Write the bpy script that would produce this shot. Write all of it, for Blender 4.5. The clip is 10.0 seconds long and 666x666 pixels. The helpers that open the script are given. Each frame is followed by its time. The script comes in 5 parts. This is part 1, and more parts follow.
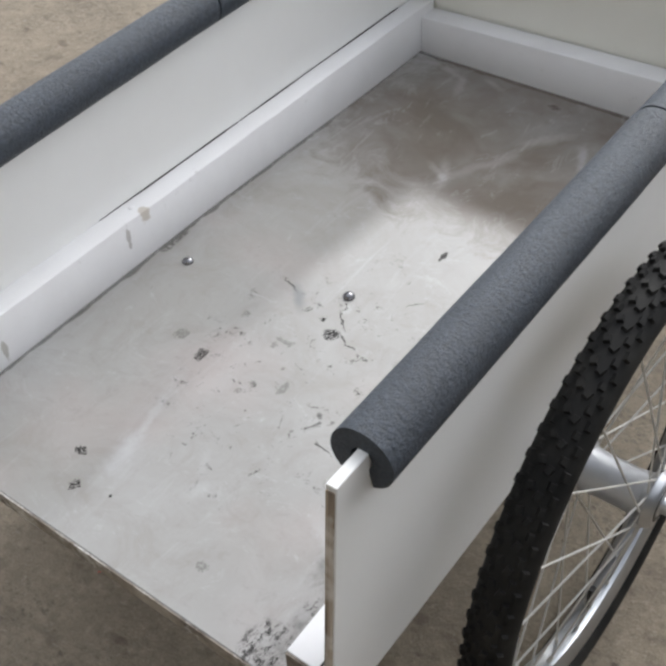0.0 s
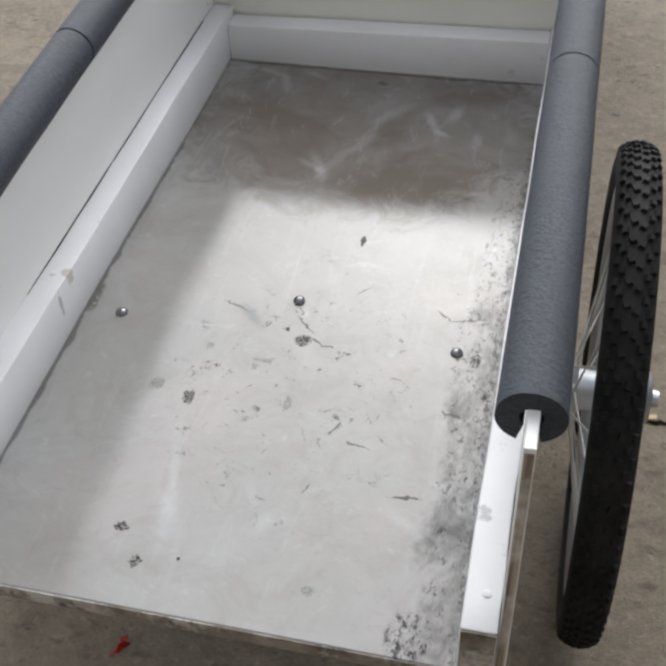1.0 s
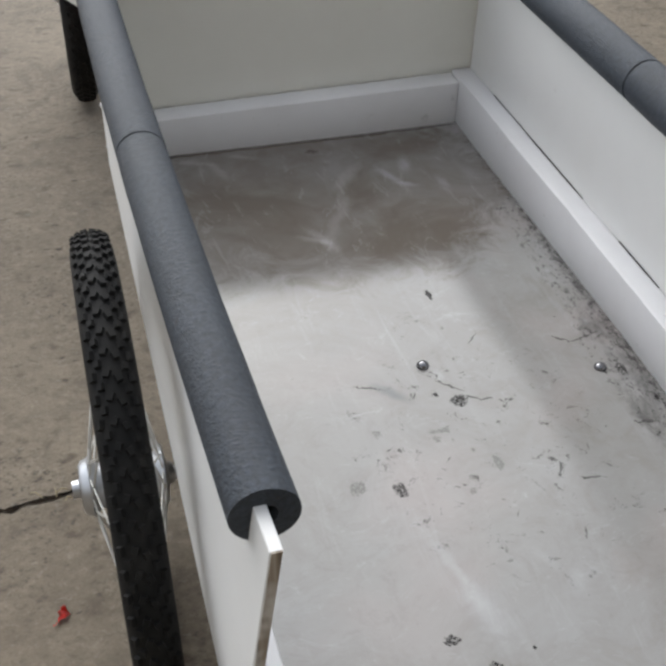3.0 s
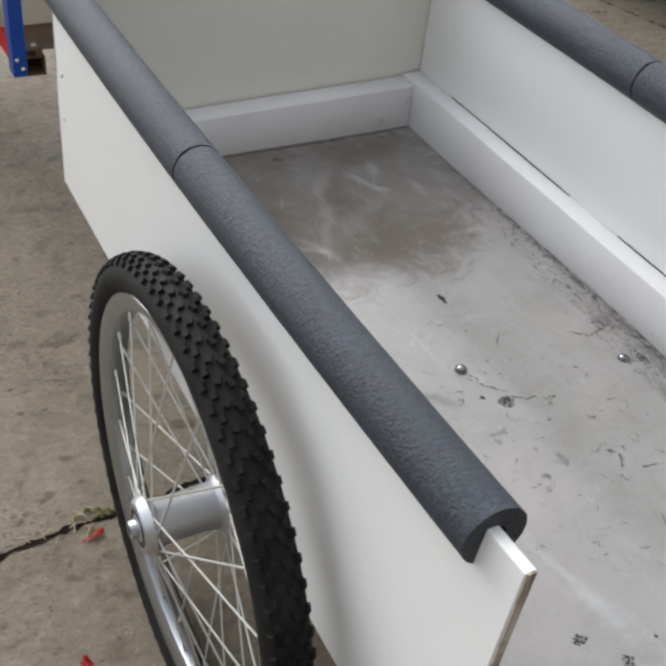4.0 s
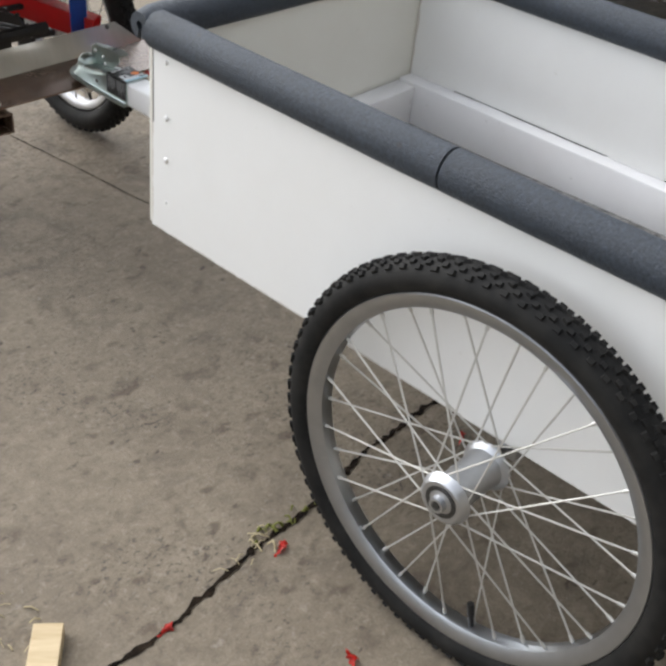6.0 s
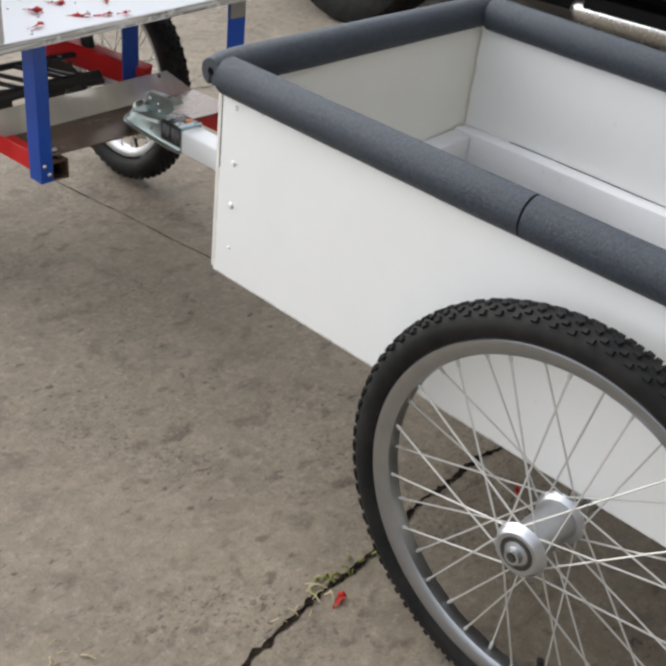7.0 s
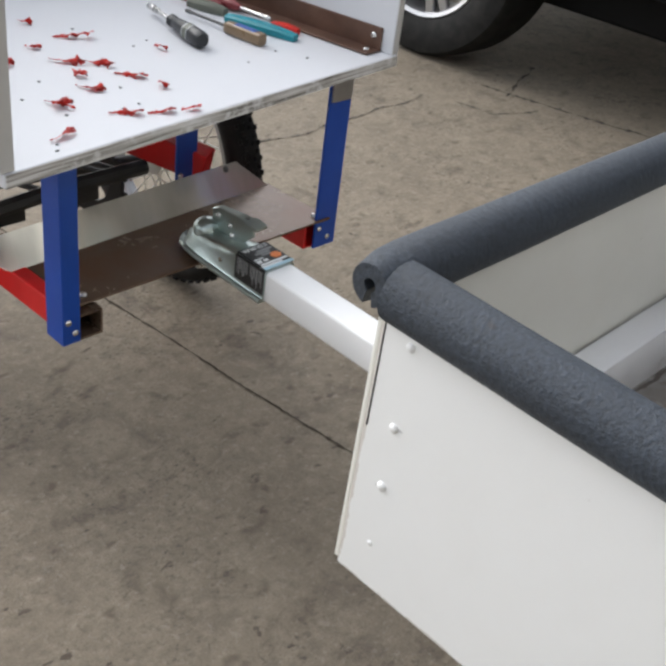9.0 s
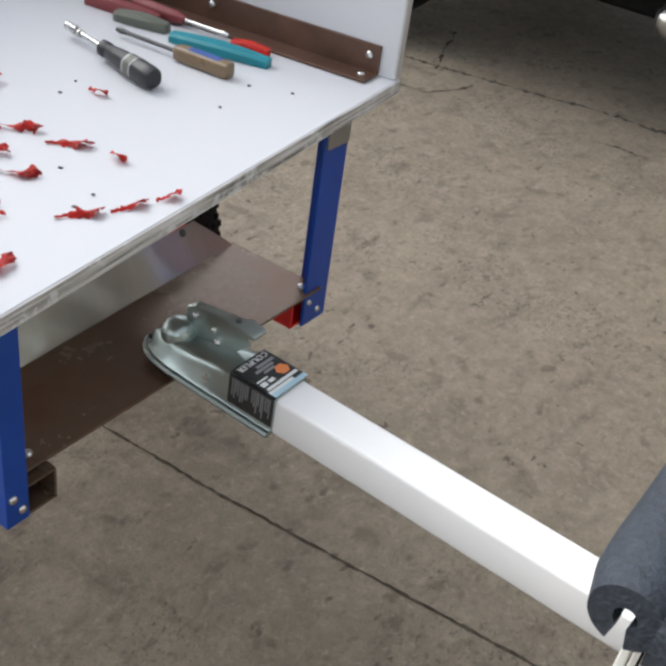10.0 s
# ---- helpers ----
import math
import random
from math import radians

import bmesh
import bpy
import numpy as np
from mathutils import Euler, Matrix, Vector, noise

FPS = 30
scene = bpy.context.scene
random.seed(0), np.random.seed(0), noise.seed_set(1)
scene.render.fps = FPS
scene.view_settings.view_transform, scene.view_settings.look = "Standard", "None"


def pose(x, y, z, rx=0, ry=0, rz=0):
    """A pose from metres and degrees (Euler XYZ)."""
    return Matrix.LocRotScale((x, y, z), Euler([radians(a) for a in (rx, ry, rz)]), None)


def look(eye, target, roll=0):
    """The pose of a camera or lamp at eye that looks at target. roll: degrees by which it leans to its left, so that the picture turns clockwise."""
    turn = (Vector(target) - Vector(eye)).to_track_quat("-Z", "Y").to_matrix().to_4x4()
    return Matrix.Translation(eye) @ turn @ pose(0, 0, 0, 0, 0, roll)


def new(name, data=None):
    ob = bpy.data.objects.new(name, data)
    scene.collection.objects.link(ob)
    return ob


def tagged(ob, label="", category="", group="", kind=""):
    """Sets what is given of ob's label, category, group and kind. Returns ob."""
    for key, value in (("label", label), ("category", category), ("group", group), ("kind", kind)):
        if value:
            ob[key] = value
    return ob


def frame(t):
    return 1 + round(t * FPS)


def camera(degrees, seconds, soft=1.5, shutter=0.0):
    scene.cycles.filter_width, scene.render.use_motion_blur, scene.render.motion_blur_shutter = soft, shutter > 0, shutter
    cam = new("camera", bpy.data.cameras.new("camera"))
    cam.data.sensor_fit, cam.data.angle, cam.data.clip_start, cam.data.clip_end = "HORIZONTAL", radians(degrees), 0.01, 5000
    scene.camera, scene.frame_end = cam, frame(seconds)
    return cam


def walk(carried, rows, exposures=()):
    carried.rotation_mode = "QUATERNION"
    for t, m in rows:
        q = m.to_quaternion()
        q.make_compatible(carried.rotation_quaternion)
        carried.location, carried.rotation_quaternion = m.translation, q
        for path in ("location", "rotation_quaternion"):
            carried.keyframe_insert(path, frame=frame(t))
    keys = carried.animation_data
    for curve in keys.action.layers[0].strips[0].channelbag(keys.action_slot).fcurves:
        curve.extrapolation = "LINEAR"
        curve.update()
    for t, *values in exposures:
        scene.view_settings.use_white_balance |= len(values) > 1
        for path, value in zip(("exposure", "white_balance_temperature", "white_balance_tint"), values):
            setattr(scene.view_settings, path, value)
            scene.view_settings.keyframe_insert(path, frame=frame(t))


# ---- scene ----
cam = camera(36.0, 10.0, soft=3.2)
PATH = [
    (0, (0.5, -0.251, 1.04), (-0.396, 0.914, -0.317), -1.6),
    (0.5, (0.395, -0.378, 1.063), (-0.154, 0.977, -0.301), -0.7),
    (1, (0.246, -0.384, 1.057), (-0.118, 1.031, -0.308), -2.2),
    (1.5, (0.114, -0.359, 1.054), (-0.012, 1.109, -0.298), -0.7),
    (2, (-0.058, -0.403, 1.052), (0.166, 1.095, -0.254), 3.2),
    (2.5, (-0.195, -0.403, 1.035), (0.19, 1.118, -0.206), 3.2),
    (2.7, (-0.249, -0.379, 1.014), (0.14, 1.149, -0.218), 1.8),
    (3.8, (-0.508, -0.248, 0.986), (0.245, 1.15, -0.229), 5.4),
    (4, (-0.55, -0.222, 0.98), (0.269, 1.147, -0.227), 6.3),
    (4.5, (-0.671, -0.109, 0.965), (0.266, 1.179, -0.245), 6.0),
    (5, (-0.819, -0.056, 0.961), (0.331, 1.057, -0.239), 5.9),
    (5.5, (-0.866, -0.047, 0.966), (0.342, 0.992, -0.243), 6.1),
    (6, (-1.034, 0.018, 0.971), (0.244, 1.059, -0.162), 5.7),
    (6.2, (-1.081, 0.038, 0.957), (0.228, 1.084, -0.135), 5.8),
    (7.3, (-1.06, 0.083, 0.954), (0.222, 1.208, -0.09), 6.8),
    (7.5, (-1.02, 0.105, 0.956), (0.24, 1.252, -0.091), 7.4),
    (8, (-0.941, 0.236, 0.939), (0.238, 1.45, -0.128), 6.3),
    (8.5, (-0.87, 0.418, 0.926), (0.395, 1.555, -0.126), 8.0),
    (9, (-0.755, 0.589, 0.91), (0.525, 1.689, -0.164), 7.7),
    (9.5, (-0.681, 0.751, 0.902), (0.672, 1.735, -0.194), 7.9),
    (10, (-0.595, 0.934, 0.882), (0.804, 1.79, -0.261), 8.7),
]
walk(cam, [(t, look(eye, target, roll)) for t, eye, target, roll in PATH],
     exposures=((0, -0.03), (0.5, -0.08), (1, -0.3), (1.5, -0.46), (2, -0.54), (2.5, -0.51), (4, -0.22), (5, -0.06), (6.2, -0.01), (7.5, -0.05), (9, -0.12), (10, -0.11)))

# ---- world, sun and exposure ----
scene.view_settings.exposure = 0.0
world = bpy.data.worlds.new("overcast_sky")
scene.world = world
world.use_nodes = True
wn, wl = world.node_tree.nodes, world.node_tree.links
wn.clear()
sky = wn.new("ShaderNodeTexSky")
sky.sky_type, sky.sun_disc = "NISHITA", False
sky.sun_elevation, sky.sun_rotation = radians(42), radians(-4)
sky.air_density, sky.dust_density, sky.ozone_density = 1.0, 1.5, 1.0
grey = wn.new("ShaderNodeHueSaturation")
grey.inputs["Saturation"].default_value = 0.22
back = wn.new("ShaderNodeBackground")
back.inputs["Strength"].default_value = 0.425
wout = wn.new("ShaderNodeOutputWorld")
wl.new(sky.outputs[0], grey.inputs["Color"])
wl.new(grey.outputs[0], back.inputs["Color"])
wl.new(back.outputs[0], wout.inputs["Surface"])

sun = new("sun", bpy.data.lights.new("sun", "SUN"))
sun.data.energy, sun.data.angle, sun.data.color = 1.2, radians(58), (0.975, 0.985, 0.965)
sun.matrix_world = look((-0.34, 4.89, 4.41), (0, 0, 0))


# ---- materials ----
class Mat:
    """A node material with short calls for its nodes."""

    def __init__(self, name, rough=0.5, metal=0.0, spec=0.5, coat=0.0):
        self.m = bpy.data.materials.new(name)
        self.m.use_nodes = True
        self.t = self.m.node_tree
        self.b = self.t.nodes["Principled BSDF"]
        self.b.inputs["Roughness"].default_value = rough
        self.b.inputs["Metallic"].default_value = metal
        self.b.inputs["Specular IOR Level"].default_value = spec
        self.b.inputs["Coat Weight"].default_value = coat
        self.co = self.t.nodes.new("ShaderNodeTexCoord").outputs["Object"]

    def node(self, kind, **values):
        n = self.t.nodes.new(kind)
        for k, v in values.items():
            n.inputs[k].default_value = v
        return n

    def link(self, a, b):
        self.t.links.new(a, b)

    def scaled(self, sx, sy, sz, shift=(0, 0, 0)):
        n = self.t.nodes.new("ShaderNodeMapping")
        n.inputs["Scale"].default_value = (sx, sy, sz)
        n.inputs["Location"].default_value = shift
        self.link(self.co, n.inputs["Vector"])
        return n.outputs[0]

    def noise(self, scale, detail=4.0, rough=0.6, vec=None, distortion=0.0):
        n = self.node("ShaderNodeTexNoise", Scale=scale, Detail=detail, Roughness=rough, Distortion=distortion)
        self.link(vec or self.co, n.inputs["Vector"])
        return n.outputs["Fac"]

    def ramp(self, fac, *stops):
        n = self.t.nodes.new("ShaderNodeValToRGB")
        el = n.color_ramp.elements
        while len(el) < len(stops):
            el.new(0.5)
        for e, (p, c) in zip(el, stops):
            e.position = p
            e.color = (*c, 1) if isinstance(c, tuple) else (c, c, c, 1)
        self.link(fac, n.inputs[0])
        return n.outputs[0]

    def mix(self, fac, a, b, mode="MIX"):
        n = self.t.nodes.new("ShaderNodeMix")
        n.data_type, n.blend_type = "RGBA", mode
        for sock, v in ((n.inputs[0], fac), (n.inputs[6], a), (n.inputs[7], b)):
            if isinstance(v, bpy.types.NodeSocket):
                self.link(v, sock)
            elif isinstance(v, tuple):
                sock.default_value = (*v, 1)
            else:
                sock.default_value = v
        return n.outputs[2]

    def math(self, op, a, b=0.0):
        n = self.t.nodes.new("ShaderNodeMath")
        n.operation = op
        n.use_clamp = False
        for sock, v in zip(n.inputs, (a, b)):
            if isinstance(v, bpy.types.NodeSocket):
                self.link(v, sock)
            else:
                sock.default_value = v
        return n.outputs[0]

    def warped(self, scale, amount, detail=3.0):
        """Object coordinates shaken by noise."""
        n = self.node("ShaderNodeTexNoise", Scale=scale, Detail=detail, Roughness=0.65)
        self.link(self.co, n.inputs["Vector"])
        v = self.t.nodes.new("ShaderNodeVectorMath")
        v.operation = "MULTIPLY_ADD"
        self.link(n.outputs["Color"], v.inputs[0])
        v.inputs[1].default_value = (amount * 2, amount * 2, 0)
        o = self.t.nodes.new("ShaderNodeVectorMath")
        o.operation = "SUBTRACT"
        self.link(self.co, o.inputs[0])
        o.inputs[1].default_value = (amount, amount, 0)
        self.link(o.outputs[0], v.inputs[2])
        return v.outputs[0]

    def stroke(self, x0, y0, x1, y1, width, vec, wobble=None, amount=0.6, soft=False):
        """1 along a tapered stroke from one point to another, 0 outside."""
        return self.spot((x0 + x1) / 2, (y0 + y1) / 2, math.hypot(x1 - x0, y1 - y0) / 2, width, wobble, amount, 0.0, 1e4, soft, math.atan2(y1 - y0, x1 - x0), vec)

    def spot(self, x, y, rx, ry, wobble=None, amount=0.6, z=0.0, rz=1e4, soft=False, turn=0.0, vec=None):
        """1 within an uneven patch round (x, y), 0 outside."""
        n = self.t.nodes.new("ShaderNodeMapping")
        n.vector_type = "TEXTURE"
        n.inputs["Location"].default_value = (x, y, z)
        n.inputs["Rotation"].default_value = (0, 0, turn)
        n.inputs["Scale"].default_value = (rx, ry, rz)
        self.link(vec or self.co, n.inputs["Vector"])
        d = self.t.nodes.new("ShaderNodeVectorMath")
        d.operation = "LENGTH"
        self.link(n.outputs[0], d.inputs[0])
        dist = d.outputs["Value"]
        if wobble is not None:
            dist = self.math("ADD", dist, self.math("MULTIPLY", self.math("SUBTRACT", wobble, 0.5), amount * 2))
        r = self.t.nodes.new("ShaderNodeMapRange")
        r.interpolation_type = "SMOOTHSTEP"
        for k, v in (("From Min", 1.9 if soft else 1.15), ("From Max", 0.1 if soft else 0.75), ("To Min", 0.0), ("To Max", 1.0)):
            r.inputs[k].default_value = v
        self.link(dist, r.inputs["Value"])
        return r.outputs[0]

    def color(self, c):
        if isinstance(c, tuple):
            self.b.inputs["Base Color"].default_value = (*c, 1)
        else:
            self.link(c, self.b.inputs["Base Color"])
        return self

    def roughness(self, fac, lo, hi):
        n = self.node("ShaderNodeMapRange", **{"To Min": lo, "To Max": hi})
        self.link(fac, n.inputs["Value"])
        self.link(n.outputs[0], self.b.inputs["Roughness"])
        return self

    def bump(self, fac, strength=0.3, dist=0.001):
        n = self.node("ShaderNodeBump", Strength=strength, Distance=dist)
        self.link(fac, n.inputs["Height"])
        self.link(n.outputs[0], self.b.inputs["Normal"])
        return self


def painted(name, base, dirt, rough=0.42, amount=0.35, grain=260):
    """Brushed paint with faint dirt and a fine grain."""
    k = Mat(name, rough)
    soft = k.noise(5.0, 5.0, 0.65)
    fine = k.noise(60.0, 3.0, 0.7)
    f = k.ramp(soft, (0.35, 0.0), (0.8, amount))
    c = k.mix(f, base, dirt)
    specks = k.ramp(fine, (0.70, 0.0), (0.78, 0.35))
    c = k.mix(specks, c, dirt)
    k.color(c).roughness(soft, rough - 0.08, rough + 0.12)
    k.bump(k.noise(grain, 3.0, 0.6), 0.12, 0.0006)
    return k


M_YELLOWED = painted("yellowed_panel_paint", (0.81, 0.80, 0.735), (0.62, 0.60, 0.52), 0.45, 0.3).m
M_WHITE = painted("white_panel_paint", (0.83, 0.83, 0.815), (0.65, 0.63, 0.58), 0.45, 0.22).m

k = painted("white_side_paint", (0.83, 0.83, 0.815), (0.65, 0.63, 0.58), 0.45, 0.22)
c = k.b.inputs["Base Color"].links[0].from_socket
chip = k.noise(55.0, 5.0, 0.75)
for sx in (-0.268, 0.268):
    c = k.mix(k.math("MULTIPLY", k.spot(sx, 0.55, 0.05, 0.62, chip, 1.4, 0.2655, 0.0035), 0.6), c, (0.42, 0.37, 0.31))
    c = k.mix(k.math("MULTIPLY", k.spot(sx, 0.977, 0.05, 0.0035, chip, 1.3, 0.41, 0.17), 0.55), c, (0.50, 0.43, 0.35))
for y, z, ry, rz in ((0.905, 0.5125, 0.004, 0.007), (0.945, 0.4290, 0.006, 0.0016), (0.951, 0.3690, 0.004, 0.0018)):
    c = k.mix(k.math("MULTIPLY", k.spot(-0.268, y, 0.05, ry, chip, 1.2, z, rz), 0.55), c, (0.25, 0.24, 0.23))
k.color(c)
M_SIDE = k.m

# white batten paint with bare, chipped spots
k = Mat("chipped_white_batten_paint", 0.42)
wob = k.noise(70.0, 4.0, 0.7)
c = k.mix(k.ramp(k.noise(7.0, 5.0, 0.65), (0.4, 0.0), (0.8, 0.3)), (0.82, 0.82, 0.83), (0.60, 0.58, 0.57))
c = k.mix(k.ramp(k.noise(38.0, 5.0, 0.75), (0.64, 0.0), (0.70, 0.45)), c, (0.50, 0.49, 0.48))
for cx, cy, cz, ry, rz, cc in ((-0.230, 0.375, 0.352, 0.010, 0.012, (0.50, 0.45, 0.38)), (-0.230, 0.345, 0.340, 0.004, 0.018, (0.40, 0.38, 0.36)), (0.230, 0.30, 0.350, 0.006, 0.006, (0.36, 0.37, 0.40)),
                           (0.235, 0.155, 0.352, 0.012, 0.010, (0.45, 0.45, 0.46)), (0.230, 0.075, 0.320, 0.008, 0.014, (0.44, 0.44, 0.45)), (-0.230, 0.16, 0.315, 0.004, 0.016, (0.42, 0.40, 0.36))):
    c = k.mix(k.math("MULTIPLY", k.spot(cx, cy, 0.009, ry * 0.8, wob, 1.1, cz, rz * 0.8), 0.8), c, cc)
k.color(c).bump(k.noise(45.0, 5.0, 0.7), 0.35, 0.0012)
M_BATTEN = k.m

# raw plywood end grain with layers
k = Mat("plywood_edge", 0.75)
lay = k.noise(1.0, 3.0, 0.6, k.scaled(420, 30, 6))
c = k.ramp(lay, (0.3, (0.10, 0.075, 0.055)), (0.5, (0.33, 0.27, 0.21)), (0.75, (0.52, 0.47, 0.40)))
c = k.mix(k.ramp(k.noise(22.0, 3.0, 0.6), (0.47, 0.0), (0.6, 0.75)), c, (0.68, 0.66, 0.62))
k.color(c).bump(lay, 0.4, 0.0008)
M_PLY = k.m

# raw board ends: grey-brown, blotched, with paint overlapping
k = Mat("raw_board_end", 0.8)
c = k.ramp(k.noise(30.0, 5.0, 0.7), (0.35, (0.13, 0.105, 0.085)), (0.55, (0.30, 0.265, 0.225)), (0.75, (0.42, 0.38, 0.33)))
c = k.mix(k.ramp(k.noise(14.0, 5.0, 0.75, k.scaled(1, 1, 1, (4, 1, 2))), (0.52, 0.0), (0.62, 0.85)), c, (0.66, 0.65, 0.62))
k.color(c).bump(k.noise(160.0, 4.0, 0.7), 0.4, 0.0008)
M_RAW = k.m

# worn white floor sheet: gloss, scuffs, bare grey streaks, black specks
k = Mat("worn_white_floor_paint", 0.2, spec=0.5)
k.b.inputs["IOR"].default_value = 1.51
big = k.noise(3.2, 6.0, 0.7, distortion=0.6)
mid = k.noise(16.0, 6.0, 0.75, distortion=1.0)
fine = k.noise(90.0, 5.0, 0.75)
streak = k.noise(1.0, 6.0, 0.75, k.scaled(48, 6, 1), 0.8)
wob = k.noise(210.0, 5.0, 0.8)
rag = k.ramp(k.noise(240.0, 3.0, 0.7), (0.42, 0.0), (0.49, 1.0))
c = k.mix(k.ramp(big, (0.32, 0.0), (0.72, 1.0)), (0.355, 0.355, 0.350), (0.275, 0.262, 0.245))
c = k.mix(k.ramp(mid, (0.48, 0.0), (0.68, 0.4)), c, (0.235, 0.217, 0.195))
c = k.mix(k.ramp(streak, (0.55, 0.0), (0.70, 0.22)), c, (0.46, 0.465, 0.475))
c = k.mix(k.ramp(k.noise(5.0, 3.0, 0.5, k.scaled(1, 1, 1, (3, 1, 0))), (0.52, 0.0), (0.7, 0.35)), c, (0.44, 0.37, 0.355))
wipe = k.noise(24.0, 7.0, 0.8, k.scaled(1.0, 1.3, 1, (4, 4, 0)), 1.6)
c = k.mix(k.ramp(wipe, (0.56, 0.0), (0.68, 0.3)), c, (0.23, 0.215, 0.20))
c = k.mix(k.ramp(wipe, (0.30, 0.32), (0.43, 0.0)), c, (0.50, 0.51, 0.525))
# cloudy grey rub marks and black scuffs towards one side
cloud = k.math("MULTIPLY", k.spot(0.216, 0.26, 0.034, 0.26, k.noise(11.0, 5.0, 0.7), 1.1), k.ramp(k.noise(22.0, 5.0, 0.7, k.scaled(1.6, 1, 1), 0.5), (0.40, 0.0), (0.68, 0.65)))
blot = k.noise(105.0, 6.0, 0.8, k.scaled(1.7, 0.9, 1), 0.6)
side = k.spot(0.212, 0.36, 0.030, 0.30, k.noise(9.0, 5.0, 0.7), 1.0)
scuff = k.math("MULTIPLY", side, k.ramp(blot, (0.53, 0.0), (0.62, 0.85)))
rear = k.math("MULTIPLY", k.spot(0.192, 0.062, 0.020, 0.028, k.noise(16.0, 6.0, 0.8), 0.8), k.ramp(k.noise(90.0, 6.0, 0.8, k.scaled(1.8, 1, 1), 0.4), (0.48, 0.0), (0.58, 0.9)))
# dark speckled line along the right batten's foot
edge = k.math("MULTIPLY", k.spot(0.230, 0.42, 0.012, 0.40, k.noise(80.0, 6.0, 0.85), 1.6), k.ramp(k.noise(130.0, 5.0, 0.8, k.scaled(1.6, 0.7, 1)), (0.40, 0.05), (0.58, 0.8)))
# darker line along the left batten's foot
ledge = k.math("MULTIPLY", k.spot(-0.230, 0.40, 0.006, 0.5, k.noise(30.0, 5.0, 0.7), 1.2), 0.55)
ring = k.math("MULTIPLY", k.spot(-0.224, 0.40, 0.006, 0.030, k.noise(60.0, 5.0, 0.8), 1.2), k.math("MULTIPLY", rag, 0.6))
middle = k.math("MULTIPLY", k.spot(0.03, 0.33, 0.12, 0.17, k.noise(14.0, 6.0, 0.8), 1.0), k.ramp(k.noise(48.0, 7.0, 0.82, None, 0.6), (0.585, 0.0), (0.64, 0.8)))
pepper = k.ramp(fine, (0.69, 0.0), (0.74, 0.8))
dirt = k.math("MAXIMUM", scuff, rear)
for d in (edge, ledge, ring, middle, pepper, cloud):
    dirt = k.math("MAXIMUM", dirt, d)
STAINS = ((0.0205, 0.381, 0.010, 0.0085), (-0.074, 0.283, 0.007, 0.010), (-0.085, 0.122, 0.007, 0.005), (-0.060, 0.090, 0.0055, 0.006),
          (-0.0007, 0.3945, 0.003, 0.003), (-0.023, 0.100, 0.0022, 0.002), (0.200, 0.173, 0.004, 0.004), (0.050, 0.554, 0.003, 0.010),
          (0.0047, 0.907, 0.009, 0.006), (0.2195, 0.334, 0.005, 0.004), (0.203, 0.383, 0.006, 0.010))
FAINT = ((-0.112, 0.294, 0.008, 0.008), (-0.020, 0.335, 0.004, 0.004), (0.026, 0.292, 0.004, 0.010), (0.0964, 0.091, 0.006, 0.005), (-0.075, 0.355, 0.004, 0.005),
         (-0.013, 0.345, 0.012, 0.003), (-0.01, 0.265, 0.004, 0.004))
tight = k.warped(170.0, 0.0055)
loose = k.warped(30.0, 0.007)
flaky = k.ramp(k.noise(430.0, 3.0, 0.75), (0.42, 0.2), (0.52, 1.0))
for group, strong in ((STAINS, 0.97), (FAINT, 0.42)):
    for sx, sy, rx, ry in group:
        one = k.spot(sx, sy, rx, ry, wob, 0.7, vec=tight)
        dirt = k.math("MAXIMUM", dirt, k.math("MULTIPLY", one, k.math("MULTIPLY", flaky, strong) if rx > 0.0035 else strong))
# thin dark scrapes
for x0, y0, x1, y1, w in ((0.029, 0.387, 0.041, 0.378, 0.0016), (0.040, 0.378, 0.054, 0.376, 0.0014), (0.004, 0.419, 0.029, 0.393, 0.0011), (-0.079, 0.426, -0.047, 0.414, 0.0010),
                          (0.152, 0.451, 0.171, 0.436, 0.0016), (0.168, 0.436, 0.210, 0.447, 0.0012), (0.178, 0.309, 0.202, 0.305, 0.0020), (0.092, 0.2565, 0.118, 0.250, 0.0009),
                          (0.147, 0.200, 0.176, 0.203, 0.0018), (0.061, 0.459, 0.075, 0.478, 0.0010)):
    dirt = k.math("MAXIMUM", dirt, k.math("MULTIPLY", k.stroke(x0, y0, x1, y1, w, tight, wob, 0.8), 0.75))
# thin darker line along the front batten's foot
seam = k.math("MULTIPLY", k.stroke(-0.30, 0.9345, 0.30, 0.9345, 0.0028, loose, k.noise(40.0, 4.0, 0.7), 0.9), 0.8)
dirt = k.math("MAXIMUM", dirt, seam)
c = k.mix(dirt, c, (0.020, 0.019, 0.018))
# a blue-grey wipe
c = k.mix(k.math("MULTIPLY", k.stroke(-0.054, 0.420, -0.029, 0.394, 0.006, loose, mid, 0.8, True), 0.55), c, (0.13, 0.135, 0.155))
smear = k.noise(70.0, 6.0, 0.75, k.scaled(1.4, 0.8, 1), 0.8)
